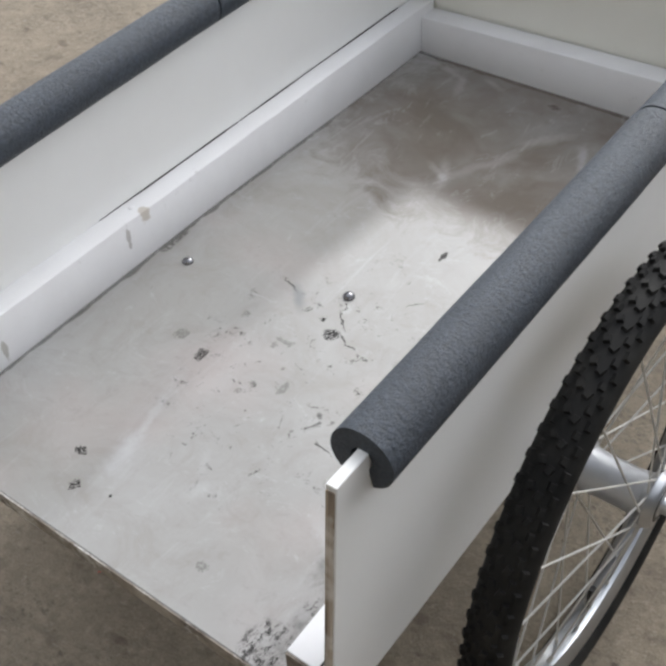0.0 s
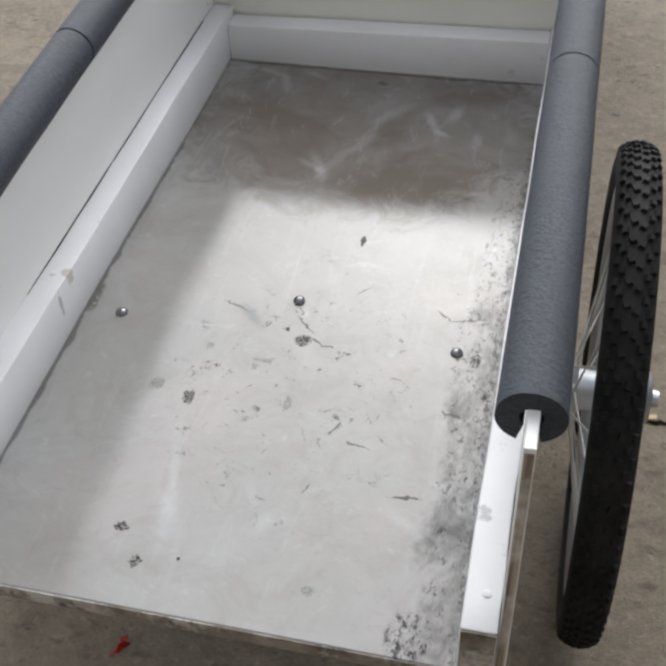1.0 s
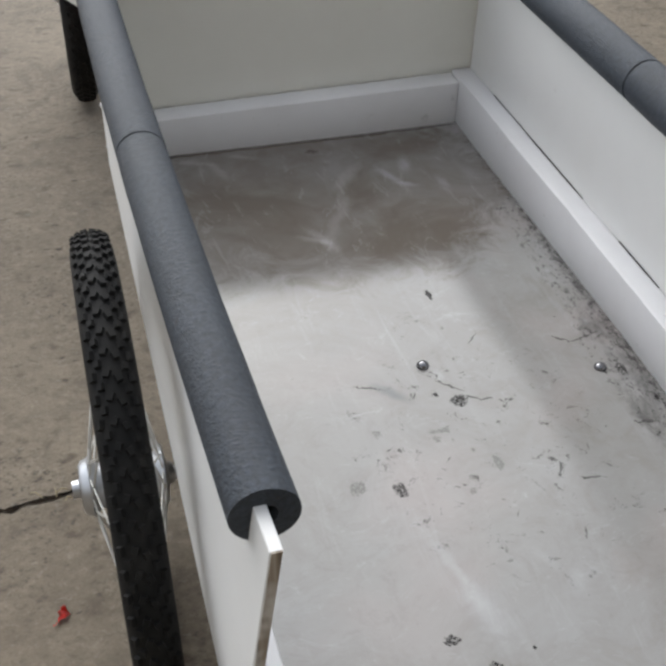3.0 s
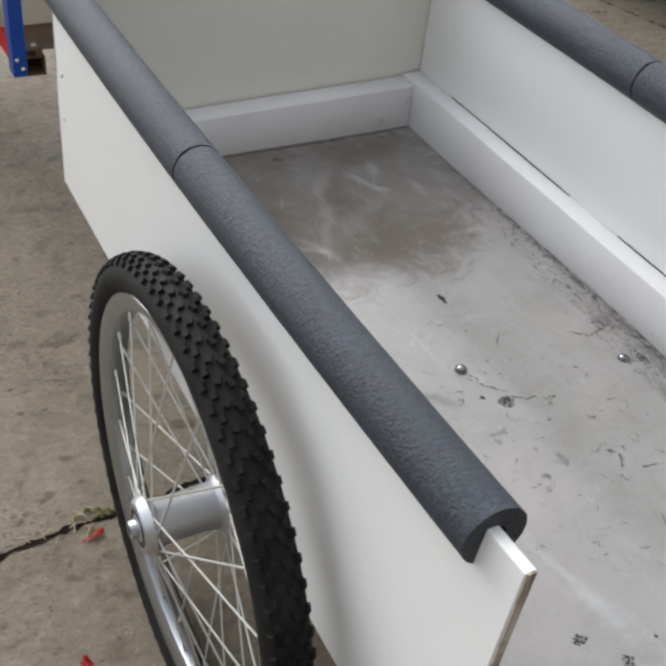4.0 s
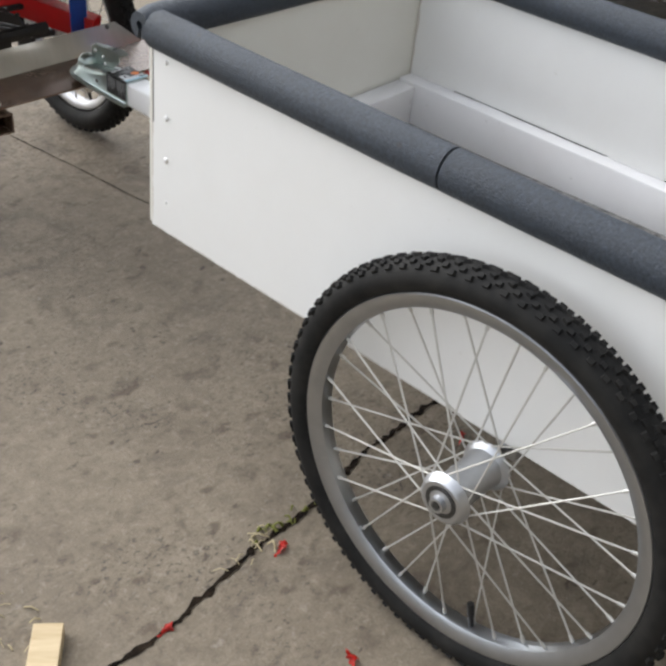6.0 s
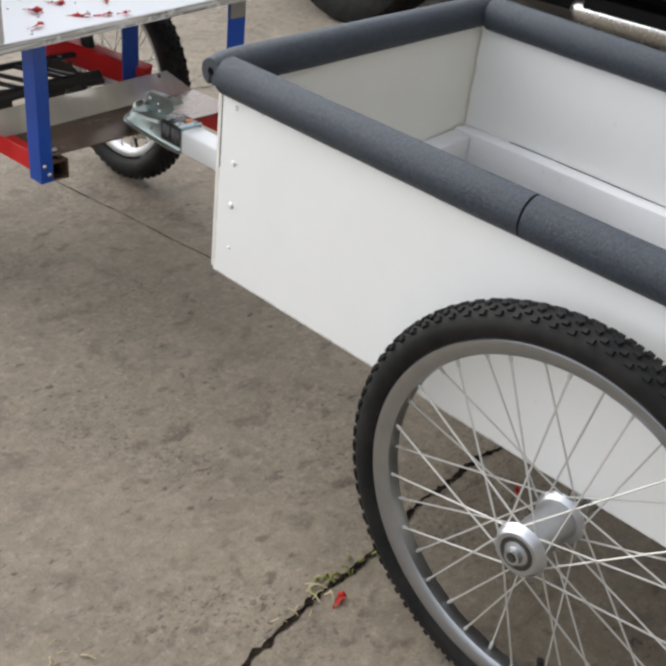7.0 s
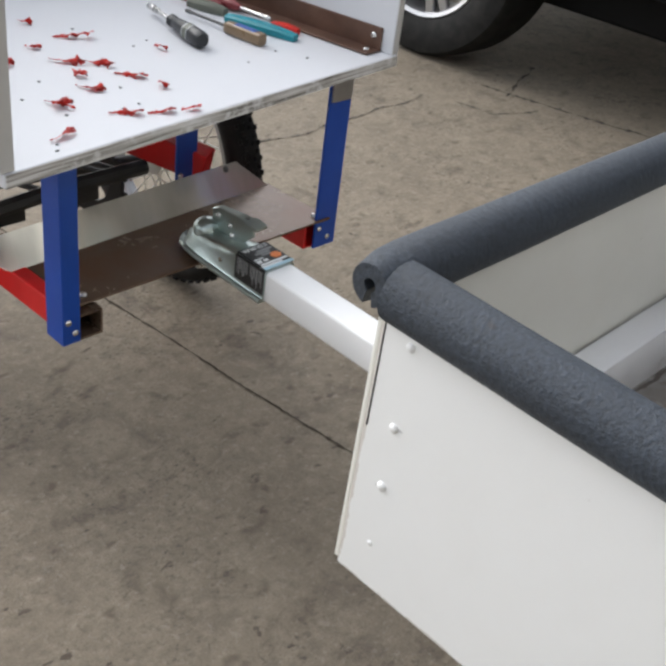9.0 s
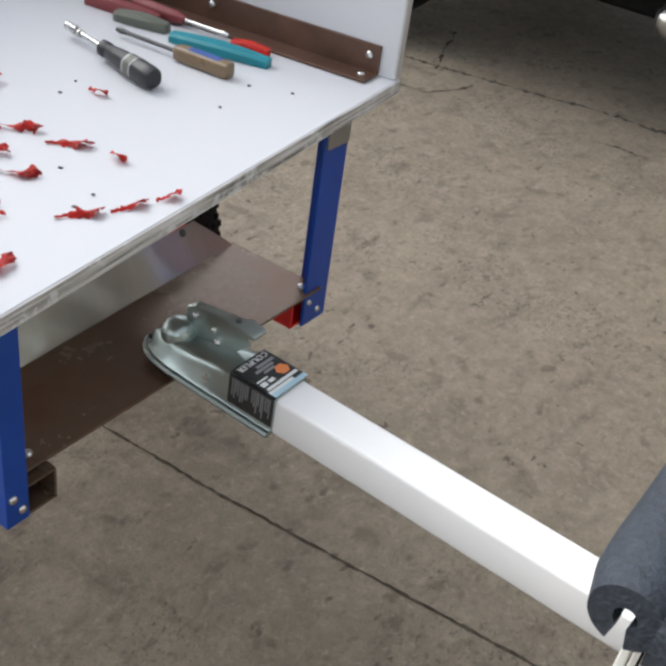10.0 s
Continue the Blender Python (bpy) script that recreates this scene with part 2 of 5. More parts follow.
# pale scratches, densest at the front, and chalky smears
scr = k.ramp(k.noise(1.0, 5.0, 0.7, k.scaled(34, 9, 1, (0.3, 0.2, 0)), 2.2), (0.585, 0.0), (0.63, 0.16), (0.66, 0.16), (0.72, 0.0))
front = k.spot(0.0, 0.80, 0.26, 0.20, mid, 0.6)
# front panel's dark reflection put into the colour: a browner front zone
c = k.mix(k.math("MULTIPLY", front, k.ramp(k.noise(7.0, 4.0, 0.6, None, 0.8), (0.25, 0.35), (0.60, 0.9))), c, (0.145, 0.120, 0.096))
c = k.mix(k.math("MULTIPLY", front, scr), c, (0.50, 0.50, 0.49))
for x0, y0, x1, y1, w, am in ((-0.222, 0.915, -0.187, 0.922, 0.004, 0.4), (-0.187, 0.922, -0.138, 0.906, 0.005, 0.55), (-0.139, 0.912, -0.124, 0.866, 0.005, 0.5), (-0.108, 0.922, -0.072, 0.906, 0.005, 0.5),
                              (0.056, 0.858, 0.018, 0.812, 0.008, 0.5), (0.022, 0.82, 0.008, 0.758, 0.006, 0.3), (0.012, 0.766, -0.034, 0.684, 0.006, 0.4), (-0.030, 0.685, -0.064, 0.703, 0.004, 0.5),
                              (-0.031, 0.682, -0.050, 0.722, 0.005, 0.5), (-0.034, 0.697, -0.026, 0.662, 0.006, 0.6)):
    c = k.mix(k.math("MULTIPLY", k.stroke(x0, y0, x1, y1, w, loose, smear, 0.9, True), am * 0.42), c, (0.52, 0.51, 0.50))
for x0, y0, x1, y1, w, am in ((0.083, 0.838, 0.099, 0.796, 0.006, 0.5), (0.096, 0.799, 0.118, 0.788, 0.005, 0.5), (0.122, 0.862, 0.113, 0.826, 0.006, 0.4), (0.151, 0.802, 0.154, 0.770, 0.006, 0.4),
                              (-0.066, 0.22, -0.052, 0.165, 0.004, 0.4), (-0.052, 0.172, -0.046, 0.122, 0.009, 0.55), (0.017, 0.188, 0.030, 0.164, 0.005, 0.25), (0.036, 0.142, 0.047, 0.163, 0.007, 0.3),
                              (0.15, 0.185, 0.185, 0.165, 0.006, 0.3)):
    c = k.mix(k.math("MULTIPLY", k.stroke(x0, y0, x1, y1, w, loose, smear, 0.9, True), am * 0.55), c, (0.56, 0.57, 0.60))
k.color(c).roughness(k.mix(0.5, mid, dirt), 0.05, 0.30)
k.link(k.math("MULTIPLY", k.math("SUBTRACT", 1.0, k.math("MULTIPLY", dirt, 0.85)), 0.56), k.b.inputs["Specular IOR Level"])
k.bump(k.mix(0.5, mid, k.mix(0.5, fine, smear)), 0.34, 0.001)
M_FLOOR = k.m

# pipe foam: closed-cell, matt, wrinkled round its girth
k = Mat("grey_pipe_foam", 0.58, spec=0.5)
cell = k.noise(420.0, 4.0, 0.7)
wrink = k.noise(1.0, 4.0, 0.7, k.scaled(230, 300, 230), 0.3)
c = k.mix(k.ramp(wrink, (0.36, 0.0), (0.66, 1.0)), (0.019, 0.025, 0.034), (0.044, 0.057, 0.077))
c = k.mix(k.ramp(k.noise(12.0, 4.0, 0.6), (0.4, 0.0), (0.75, 0.5)), c, (0.024, 0.028, 0.035))
c = k.mix(k.ramp(wrink, (0.22, 0.8), (0.34, 0.0)), c, (0.026, 0.029, 0.036))
c = k.mix(k.ramp(k.noise(55.0, 2.0, 0.5), (0.74, 0.0), (0.77, 0.9)), c, (0.03, 0.03, 0.035))
k.color(c).bump(k.mix(0.35, wrink, cell), 0.9, 0.0030)
M_FOAM = k.m

k = Mat("tyre_rubber", 0.72, spec=0.22)
k.color(k.mix(k.ramp(k.noise(30.0, 4.0, 0.6), (0.4, 0.0), (0.75, 1.0)), (0.009, 0.009, 0.009), (0.024, 0.023, 0.021)))
k.bump(k.noise(400.0, 2.0, 0.5), 0.15, 0.0005)
M_RUBBER = k.m


def metal(name, base, rough, wear=None):
    q = Mat(name, rough, 1.0)
    n1 = q.noise(25.0, 4.0, 0.6)
    q.color(q.mix(q.ramp(n1, (0.4, 0.0), (0.8, 0.6)), base, wear or tuple(0.75 * v for v in base)))
    q.roughness(n1, rough - 0.08, rough + 0.12)
    return q.m


M_RIM = metal("brushed_aluminium", (0.46, 0.485, 0.52), 0.30)
M_ALLOY = metal("silver_alloy", (0.42, 0.42, 0.43), 0.38)
k = Mat("dull_zinc_spoke", 0.42, 0.35)
k.color(k.mix(k.noise(60.0), (0.60, 0.59, 0.56), (0.50, 0.49, 0.45)))
M_SPOKE = k.m
M_HUB = metal("dull_aluminium", (0.56, 0.575, 0.60), 0.40)
M_STEEL = metal("bright_steel", (0.66, 0.66, 0.65), 0.25)
M_DARKSTEEL = metal("dark_steel", (0.12, 0.12, 0.12), 0.5)
M_ZINC = metal("zinc_passivated_steel", (0.42, 0.48, 0.46), 0.30, (0.31, 0.38, 0.37))

k = Mat("dull_galvanised_sheet", 0.22, 0.7)
n1 = k.noise(1.0, 4.0, 0.6, k.scaled(14, 3, 3))
k.color(k.mix(k.ramp(n1, (0.40, 0.0), (0.66, 0.9)), (0.95, 0.94, 0.90), (0.74, 0.73, 0.70))).roughness(n1, 0.05, 0.16)
M_SHEET = k.m

k = Mat("rusty_brown_steel", 0.4, 0.45)
n1 = k.noise(9.0, 6.0, 0.7)
c = k.mix(k.ramp(n1, (0.35, 0.0), (0.7, 1.0)), (0.148, 0.080, 0.050), (0.160, 0.122, 0.090))
c = k.mix(k.ramp(k.noise(60.0, 4.0, 0.7), (0.62, 0.0), (0.72, 0.6)), c, (0.10, 0.06, 0.04))
k.color(c).roughness(n1, 0.16, 0.36).bump(k.noise(150.0, 3.0, 0.6), 0.12, 0.0005)
M_RUST = k.m

k = Mat("brown_angle_iron", 0.45, 0.3)
n1 = k.noise(14.0, 5.0, 0.7)
k.color(k.mix(k.ramp(n1, (0.35, 0.0), (0.7, 1.0)), (0.085, 0.044, 0.030), (0.155, 0.086, 0.058))).roughness(n1, 0.3, 0.6)
M_BROWN = k.m


def enamel(name, base, rough=0.3):
    q = Mat(name, rough, spec=0.5)
    n1 = q.noise(18.0, 4.0, 0.6)
    c = q.mix(q.ramp(n1, (0.35, 0.0), (0.8, 0.5)), base, tuple(0.6 * v for v in base))
    c = q.mix(q.ramp(q.noise(110.0, 3.0, 0.7), (0.70, 0.0), (0.76, 0.5)), c, tuple(0.4 * v + 0.05 for v in base))
    q.color(c).roughness(n1, rough - 0.05, rough + 0.15).bump(q.noise(120.0, 2.0), 0.08, 0.0005)
    return q.m


M_BLUE = enamel("blue_enamel", (0.002, 0.058, 0.36), 0.36)
M_RED = enamel("red_enamel", (0.64, 0.006, 0.008), 0.38)
M_BLACK = enamel("black_enamel", (0.012, 0.012, 0.013), 0.4)
M_TRAY = painted("white_melamine", (0.61, 0.622, 0.65), (0.55, 0.55, 0.57), 0.3, 0.12, 500).m
M_GREYEDGE = painted("grey_board_edge", (0.52, 0.51, 0.49), (0.36, 0.34, 0.31), 0.6, 0.4).m
k = Mat("worn_board_edge", 0.7)
lay = k.noise(1.0, 3.0, 0.6, k.scaled(9, 9, 330))
c = k.ramp(lay, (0.34, (0.14, 0.13, 0.12)), (0.48, (0.42, 0.40, 0.37)), (0.62, (0.68, 0.67, 0.66)))
c = k.mix(k.ramp(k.noise(40.0, 5.0, 0.7), (0.52, 0.0), (0.62, 0.8)), c, (0.70, 0.70, 0.70))
k.color(c).bump(lay, 0.5, 0.001)
M_TRAYEDGE = k.m
M_DRAW = painted("white_gloss_paint", (0.82, 0.82, 0.82), (0.68, 0.67, 0.66), 0.3, 0.12).m
k = Mat("red_plastic_shaving", 0.4)
k.color(k.mix(k.ramp(k.noise(120.0, 3.0, 0.6), (0.45, 0.0), (0.66, 0.75)), (0.62, 0.016, 0.006), (0.20, 0.006, 0.005)))
M_SHAVE = k.m
M_CHAR = enamel("charcoal_grip", (0.022, 0.024, 0.027), 0.4)
M_SMOKE = enamel("smoky_brown_plastic", (0.20, 0.135, 0.075), 0.25)
M_TEAL = enamel("teal_plastic", (0.0, 0.24, 0.30), 0.35)
M_BLUELAB = enamel("blue_print", (0.04, 0.10, 0.34), 0.4)
M_GREYLAB = enamel("grey_print", (0.35, 0.36, 0.36), 0.4)
M_OLIVE = enamel("olive_grey_grip", (0.13, 0.14, 0.11), 0.5)
M_MAROON = enamel("maroon_grip", (0.22, 0.04, 0.045), 0.45)
M_LABEL = enamel("black_sticker", (0.012, 0.012, 0.013), 0.35)
M_INK = enamel("pale_print", (0.72, 0.74, 0.74), 0.5)
M_INKDIM = enamel("dim_print", (0.24, 0.245, 0.25), 0.5)
M_ORANGE = enamel("orange_print", (0.75, 0.22, 0.06), 0.5)
M_PALEBLUE = enamel("pale_blue_print", (0.40, 0.60, 0.70), 0.5)

k = Mat("bare_pine", 0.7)
g = k.noise(1.0, 4.0, 0.6, k.scaled(60, 8, 60))
k.color(k.ramp(g, (0.3, (0.46, 0.34, 0.19)), (0.7, (0.66, 0.54, 0.35)))).bump(g, 0.2, 0.0006)
M_PINE = k.m
k = Mat("dry_straw", 0.8)
k.color(k.mix(k.noise(40.0), (0.55, 0.48, 0.30), (0.30, 0.24, 0.13)))
M_STRAW = k.m
k = Mat("moss_and_leaf", 0.8)
k.color(k.mix(k.noise(60.0), (0.20, 0.21, 0.04), (0.10, 0.11, 0.02)))
M_LEAF = k.m

k = Mat("polished_dark_bolt", 0.14, 1.0)
k.color(k.mix(k.noise(300.0), (0.30, 0.30, 0.31), (0.17, 0.17, 0.18)))
M_BOLT = k.m

# concrete slab
k = Mat("worn_concrete", 0.8, spec=0.35)
n0 = k.noise(0.9, 6.0, 0.6)
n1 = k.noise(4.5, 7.0, 0.68, distortion=0.5)
n2 = k.noise(28.0, 7.0, 0.75)
n3 = k.noise(240.0, 4.0, 0.7)
c = k.mix(k.ramp(n1, (0.30, 0.0), (0.70, 1.0)), (0.168, 0.138, 0.101), (0.263, 0.221, 0.164))
c = k.mix(k.ramp(n0, (0.35, 0.0), (0.7, 0.45)), c, (0.206, 0.166, 0.123))
c = k.mix(k.ramp(n2, (0.44, 0.0), (0.72, 0.6)), c, (0.337, 0.289, 0.220))
stain = k.noise(7.0, 6.0, 0.75, k.scaled(1, 1.3, 1, (5, 2, 0)), 0.8)
c = k.mix(k.ramp(stain, (0.52, 0.0), (0.70, 0.62)), c, (0.099, 0.079, 0.063))
dash = k.ramp(k.noise(46.0, 2.5, 0.6, k.scaled(0.8, 1.2, 1, (1, 7, 0)), 0.3), (0.615, 0.0), (0.68, 0.8))
bed = k.ramp(k.noise(6.0, 3.0, 0.6, k.scaled(1, 1, 1, (8, 1, 0))), (0.46, 0.05), (0.60, 1.0))
c = k.mix(k.math("MULTIPLY", dash, bed), c, (0.060, 0.044, 0.032))
blur = k.ramp(k.noise(19.0, 3.0, 0.55, k.scaled(1, 1.1, 1, (6, 1, 0)), 0.4), (0.58, 0.0), (0.70, 0.6))
c = k.mix(blur, c, (0.100, 0.077, 0.055))
chalk = k.ramp(k.noise(85.0, 3.0, 0.7, k.scaled(1, 1, 1, (3, 8, 0))), (0.66, 0.0), (0.72, 0.5))
c = k.mix(k.math("MULTIPLY", chalk, k.ramp(n1, (0.5, 0.0), (0.62, 1.0))), c, (0.422, 0.396, 0.350))
spot = k.ramp(k.noise(24.0, 2.0, 0.5, k.scaled(0.8, 1.25, 1, (4, 4, 0)), 0.2), (0.64, 0.0), (0.72, 0.6))
c = k.mix(spot, c, (0.086, 0.061, 0.042))
worn = k.ramp(k.noise(3.4, 5.0, 0.65, k.scaled(1, 1, 1, (2, 3, 0)), 0.5), (0.45, 0.0), (0.62, 1.0))
pit = k.ramp(k.noise(130.0, 3.0, 0.65, k.scaled(0.85, 1.15, 1), 0.6), (0.54, 0.0), (0.64, 0.75))
c = k.mix(k.math("MULTIPLY", worn, pit), c, (0.060, 0.050, 0.041))
c = k.mix(k.ramp(k.noise(60.0, 3.0, 0.6, k.scaled(1, 1, 1, (9, 4, 0)), 0.5), (0.64, 0.0), (0.74, 0.35)), c, (0.361, 0.332, 0.288))
c = k.mix(k.ramp(n3, (0.40, 0.0), (0.78, 0.35)), c, (0.099, 0.082, 0.067))
lump = k.noise(75.0, 4.0, 0.7, k.scaled(1, 1.1, 1, (7, 7, 0)), 0.4)
c = k.mix(k.ramp(lump, (0.30, 0.5), (0.46, 0.0)), c, (0.118, 0.097, 0.074))
c = k.mix(k.ramp(lump, (0.56, 0.0), (0.72, 0.5)), c, (0.342, 0.307, 0.248))
k.color(c).roughness(n2, 0.62, 0.92).bump(k.mix(0.6, n3, k.mix(0.6, n2, lump)), 0.9, 0.005)
M_CONCRETE = k.m

k = Mat("joint_dirt", 0.95, spec=0.1)
k.color(k.mix(k.ramp(k.noise(45.0, 5.0, 0.7), (0.4, 0.0), (0.7, 1.0)), (0.005, 0.0035, 0.0025), (0.030, 0.021, 0.014)))
k.bump(k.noise(160.0, 4.0), 0.8, 0.003)
M_JOINT = k.m

k = Mat("crack_dirt", 0.95, spec=0.1)
k.color(k.mix(k.ramp(k.noise(45.0, 5.0, 0.7), (0.4, 0.0), (0.6, 1.0)), (0.040, 0.033, 0.027), (0.15, 0.135, 0.115)))
M_CRACK = k.m
k = Mat("saw_cut_dirt", 0.95, spec=0.1)
k.color(k.mix(k.ramp(k.noise(30.0, 5.0, 0.7), (0.4, 0.0), (0.62, 1.0)), (0.042, 0.034, 0.026), (0.096, 0.081, 0.064)))
M_CUT = k.m

M_WALL = painted("unseen_wall_paint", (0.34, 0.32, 0.28), (0.24, 0.22, 0.19), 0.7, 0.5, 90).m
M_CEIL = painted("unseen_ceiling_board", (0.44, 0.42, 0.38), (0.32, 0.30, 0.27), 0.8, 0.4, 90).m
k = Mat("black_car_paint", 0.28, spec=0.12)
k.color(k.mix(k.noise(3.0), (0.004, 0.0045, 0.0055), (0.007, 0.0075, 0.009)))
M_CAR = k.m
k = Mat("black_car_trim", 0.7, spec=0.15)
k.color((0.006, 0.006, 0.006))
M_CARTRIM = k.m
k = Mat("dark_car_glass", 0.06, spec=0.7)
k.color((0.008, 0.009, 0.010))
M_CARGLASS = k.m


# ---- mesh helpers ----
def part(name, bm, material, parent=None, label="", smooth=False):
    """Links a bmesh as one mesh object, under a thing or a part if given."""
    me = bpy.data.meshes.new(name)
    bmesh.ops.recalc_face_normals(bm, faces=bm.faces)
    if smooth:
        for f in bm.faces:
            f.smooth = True
    bm.to_mesh(me)
    bm.free()
    for mm in material if isinstance(material, (list, tuple)) else (material,):
        me.materials.append(mm)
    if smooth:
        me.set_sharp_from_angle(angle=radians(38))
    ob = new(name, me)
    if parent is not None:
        ob.parent = parent
    if label:
        tagged(ob, label)
    return ob


def again(ob, m, parent):
    """One more part on the same mesh."""
    o = ob.copy()
    scene.collection.objects.link(o)
    o.parent = parent
    o.matrix_basis = m
    return o


def thing(name, label, category, group="", kind="", m=None):
    ob = new(name)
    ob.empty_display_size = 0.05
    if m is not None:
        ob.matrix_world = m
    return tagged(ob, label, category, group, kind)


def box(bm, x0, x1, y0, y1, z0, z1, bevel=0.0, seg=2, m=None, mat=0):
    r = bmesh.ops.create_cube(bm, size=1.0)
    vs = r["verts"]
    for v in vs:
        v.co = Vector(((x0 + x1) / 2 + v.co.x * (x1 - x0), (y0 + y1) / 2 + v.co.y * (y1 - y0), (z0 + z1) / 2 + v.co.z * (z1 - z0)))
    if bevel > 0:
        es = list({e for v in vs for e in v.link_edges})
        rb = bmesh.ops.bevel(bm, geom=es, offset=bevel, segments=seg, profile=0.5, affect="EDGES")
        vs = list({v for f in rb["faces"] for v in f.verts} | {v for v in vs if v.is_valid})
    fs = {f for v in vs for f in v.link_faces}
    for f in fs:
        f.material_index = mat
    if m is not None:
        bmesh.ops.transform(bm, matrix=m, verts=vs)
    return vs


def rod(bm, a, b, r, seg=10, r2=None, caps=True, mat=0):
    a, b = Vector(a), Vector(b)
    d = b - a
    q = d.to_track_quat("Z", "Y").to_matrix().to_4x4()
    res = bmesh.ops.create_cone(bm, cap_ends=caps, segments=seg, radius1=r, radius2=r if r2 is None else r2, depth=d.length,
                                matrix=Matrix.Translation((a + b) / 2) @ q)
    for f in {f for v in res["verts"] for f in v.link_faces}:
        f.material_index = mat
    return res["verts"]


def lathe(bm, profile, seg=64, closed=False, m=None, mat=0):
    """Turns (r, x) points round the x axis."""
    rings = []
    for i in range(seg):
        a = 2 * math.pi * i / seg
        rings.append([bm.verts.new((x, r * math.cos(a), r * math.sin(a))) for r, x in profile])
    n = len(profile)
    made = []
    for i in range(seg):
        p, q = rings[i], rings[(i + 1) % seg]
        for j in range(n if closed else n - 1):
            f = bm.faces.new((p[j], p[(j + 1) % n], q[(j + 1) % n], q[j]))
            f.material_index = mat
            made.append(f)
    vs = [v for r in rings for v in r]
    if m is not None:
        bmesh.ops.transform(bm, matrix=m, verts=vs)
    return vs


def sweep(bm, pts, r, seg=8, flat=1.0, caps=True):
    """A round or flattened tube along points."""
    pts = [Vector(p) for p in pts]
    rings = []
    for i, p in enumerate(pts):
        d = (pts[min(i + 1, len(pts) - 1)] - pts[max(i - 1, 0)]).normalized()
        u = d.cross(Vector((0, 0, 1)))
        u = u.normalized() if u.length > 1e-4 else Vector((1, 0, 0))
        w = u.cross(d).normalized()
        rr = r[i] if isinstance(r, (list, tuple)) else r
        rings.append([bm.verts.new(p + rr * (math.cos(t) * u + flat * math.sin(t) * w)) for t in (2 * math.pi * k2 / seg for k2 in range(seg))])
    for p, q in zip(rings, rings[1:]):
        for j in range(seg):
            bm.faces.new((p[j], p[(j + 1) % seg], q[(j + 1) % seg], q[j]))
    if caps:
        bm.faces.new(rings[0])
        bm.faces.new(list(reversed(rings[-1])))


def dome(bm, c, r, axis, height=0.5, seg=12):
    """A bolt head: a low dome that rises from c along axis."""
    q = Vector(axis).to_track_quat("X", "Z").to_matrix().to_4x4()
    prof = [(r, -0.001), (r, 0.0008)] + [(r * math.cos(t), r * height * math.sin(t) + 0.0008) for t in (0.35, 0.7, 1.05, 1.35)] + [(0.0002, r * height + 0.0008)]
    lathe(bm, prof, seg, m=Matrix.Translation(c) @ q)


# ---- setting ----
bm = bmesh.new()
R0 = 2000.0
g = bmesh.ops.create_grid(bm, x_segments=2, y_segments=2, size=R0)
ground = tagged(part("ground", bm, M_CONCRETE), "worn grey-brown concrete slab with stains", "floor", kind="structure")


def joint(name, pts, width, label, seed, mat=None):
    """A dirt-filled joint or crack with ragged edges, flush with the slab."""
    rnd = random.Random(seed)
    b = bmesh.new()
    fine_pts = []
    for (xa, ya), (xb, yb) in zip(pts, pts[1:]):
        n = max(2, int(math.hypot(xb - xa, yb - ya) / 0.007))
        fine_pts += [(xa + (xb - xa) * i / n, ya + (yb - ya) * i / n) for i in range(n)]
    fine_pts.append(pts[-1])
    wander, row = 0.0, []
    for i, (x, y) in enumerate(fine_pts):
        x2, y2 = fine_pts[min(i + 1, len(fine_pts) - 1)]
        x1, y1 = fine_pts[max(i - 1, 0)]
        d = Vector((x2 - x1, y2 - y1)).normalized()
        nrm = Vector((-d.y, d.x))
        wander = 0.9 * wander + rnd.uniform(-1, 1) * width * (0.22 if mat is not M_CUT else 0.06)
        lo, hi = (0.14, 0.95) if mat is not M_CRACK else (0.04, 1.2 * abs(math.sin(i * 0.23 + seed)) + 0.1)
        wl_, wr_ = width * rnd.uniform(lo, hi), width * rnd.uniform(lo, hi)
        c0 = Vector((x, y)) + nrm * wander
        row.append([bm_v for bm_v in (b.verts.new((*(c0 + nrm * wl_), 0.0012)), b.verts.new((*c0, 0.0006 + 0.0015 * rnd.random())),
                                      b.verts.new((*(c0 - nrm * wr_), 0.0012)))])
    for p, q in zip(row, row[1:]):
        b.faces.new((p[0], p[1], q[1], q[0]))
        b.faces.new((p[1], p[2], q[2], q[1]))
    return tagged(part(name, b, mat or M_JOINT), label, "joint", kind="structure")


joint("floor_joint", [(-1.6, 0.565), (-0.575, 0.629), (-0.507, 0.633), (-0.421, 0.642), (-0.344, 0.650), (-0.263, 0.655), (-0.13, 0.675), (0.035, 0.680), (0.20, 0.650), (0.376, 0.623), (0.473, 0.620), (1.3, 0.59)], 0.0075,
      "dark dirt-filled joint across the slab", 3)
joint("floor_joint", [(0.17, 0.70), (0.149, 1.093), (0.130, 1.292), (0.111, 1.48), (0.100, 1.666), (0.084, 1.86), (0.06, 2.4), (0.01, 3.4)], 0.0033, "thin dark saw-cut joint in the slab", 5, M_CUT)
joint("floor_crack", [(0.66, 2.215), (0.771, 2.188), (0.83, 2.18), (0.889, 2.168), (0.96, 2.185), (1.038, 2.186), (1.11, 2.188), (1.186, 2.202), (1.26, 2.19), (1.358, 2.212)], 0.0045, "fine ragged crack in the slab", 7, M_CRACK)
joint("floor_crack", [(1.58, 2.20), (1.598, 2.115), (1.635, 1.905), (1.645, 1.83), (1.672, 1.73), (1.685, 1.64), (1.692, 1.53), (1.72, 1.35), (1.76, 1.12)], 0.011, "ragged open crack in the slab", 9, M_CRACK)
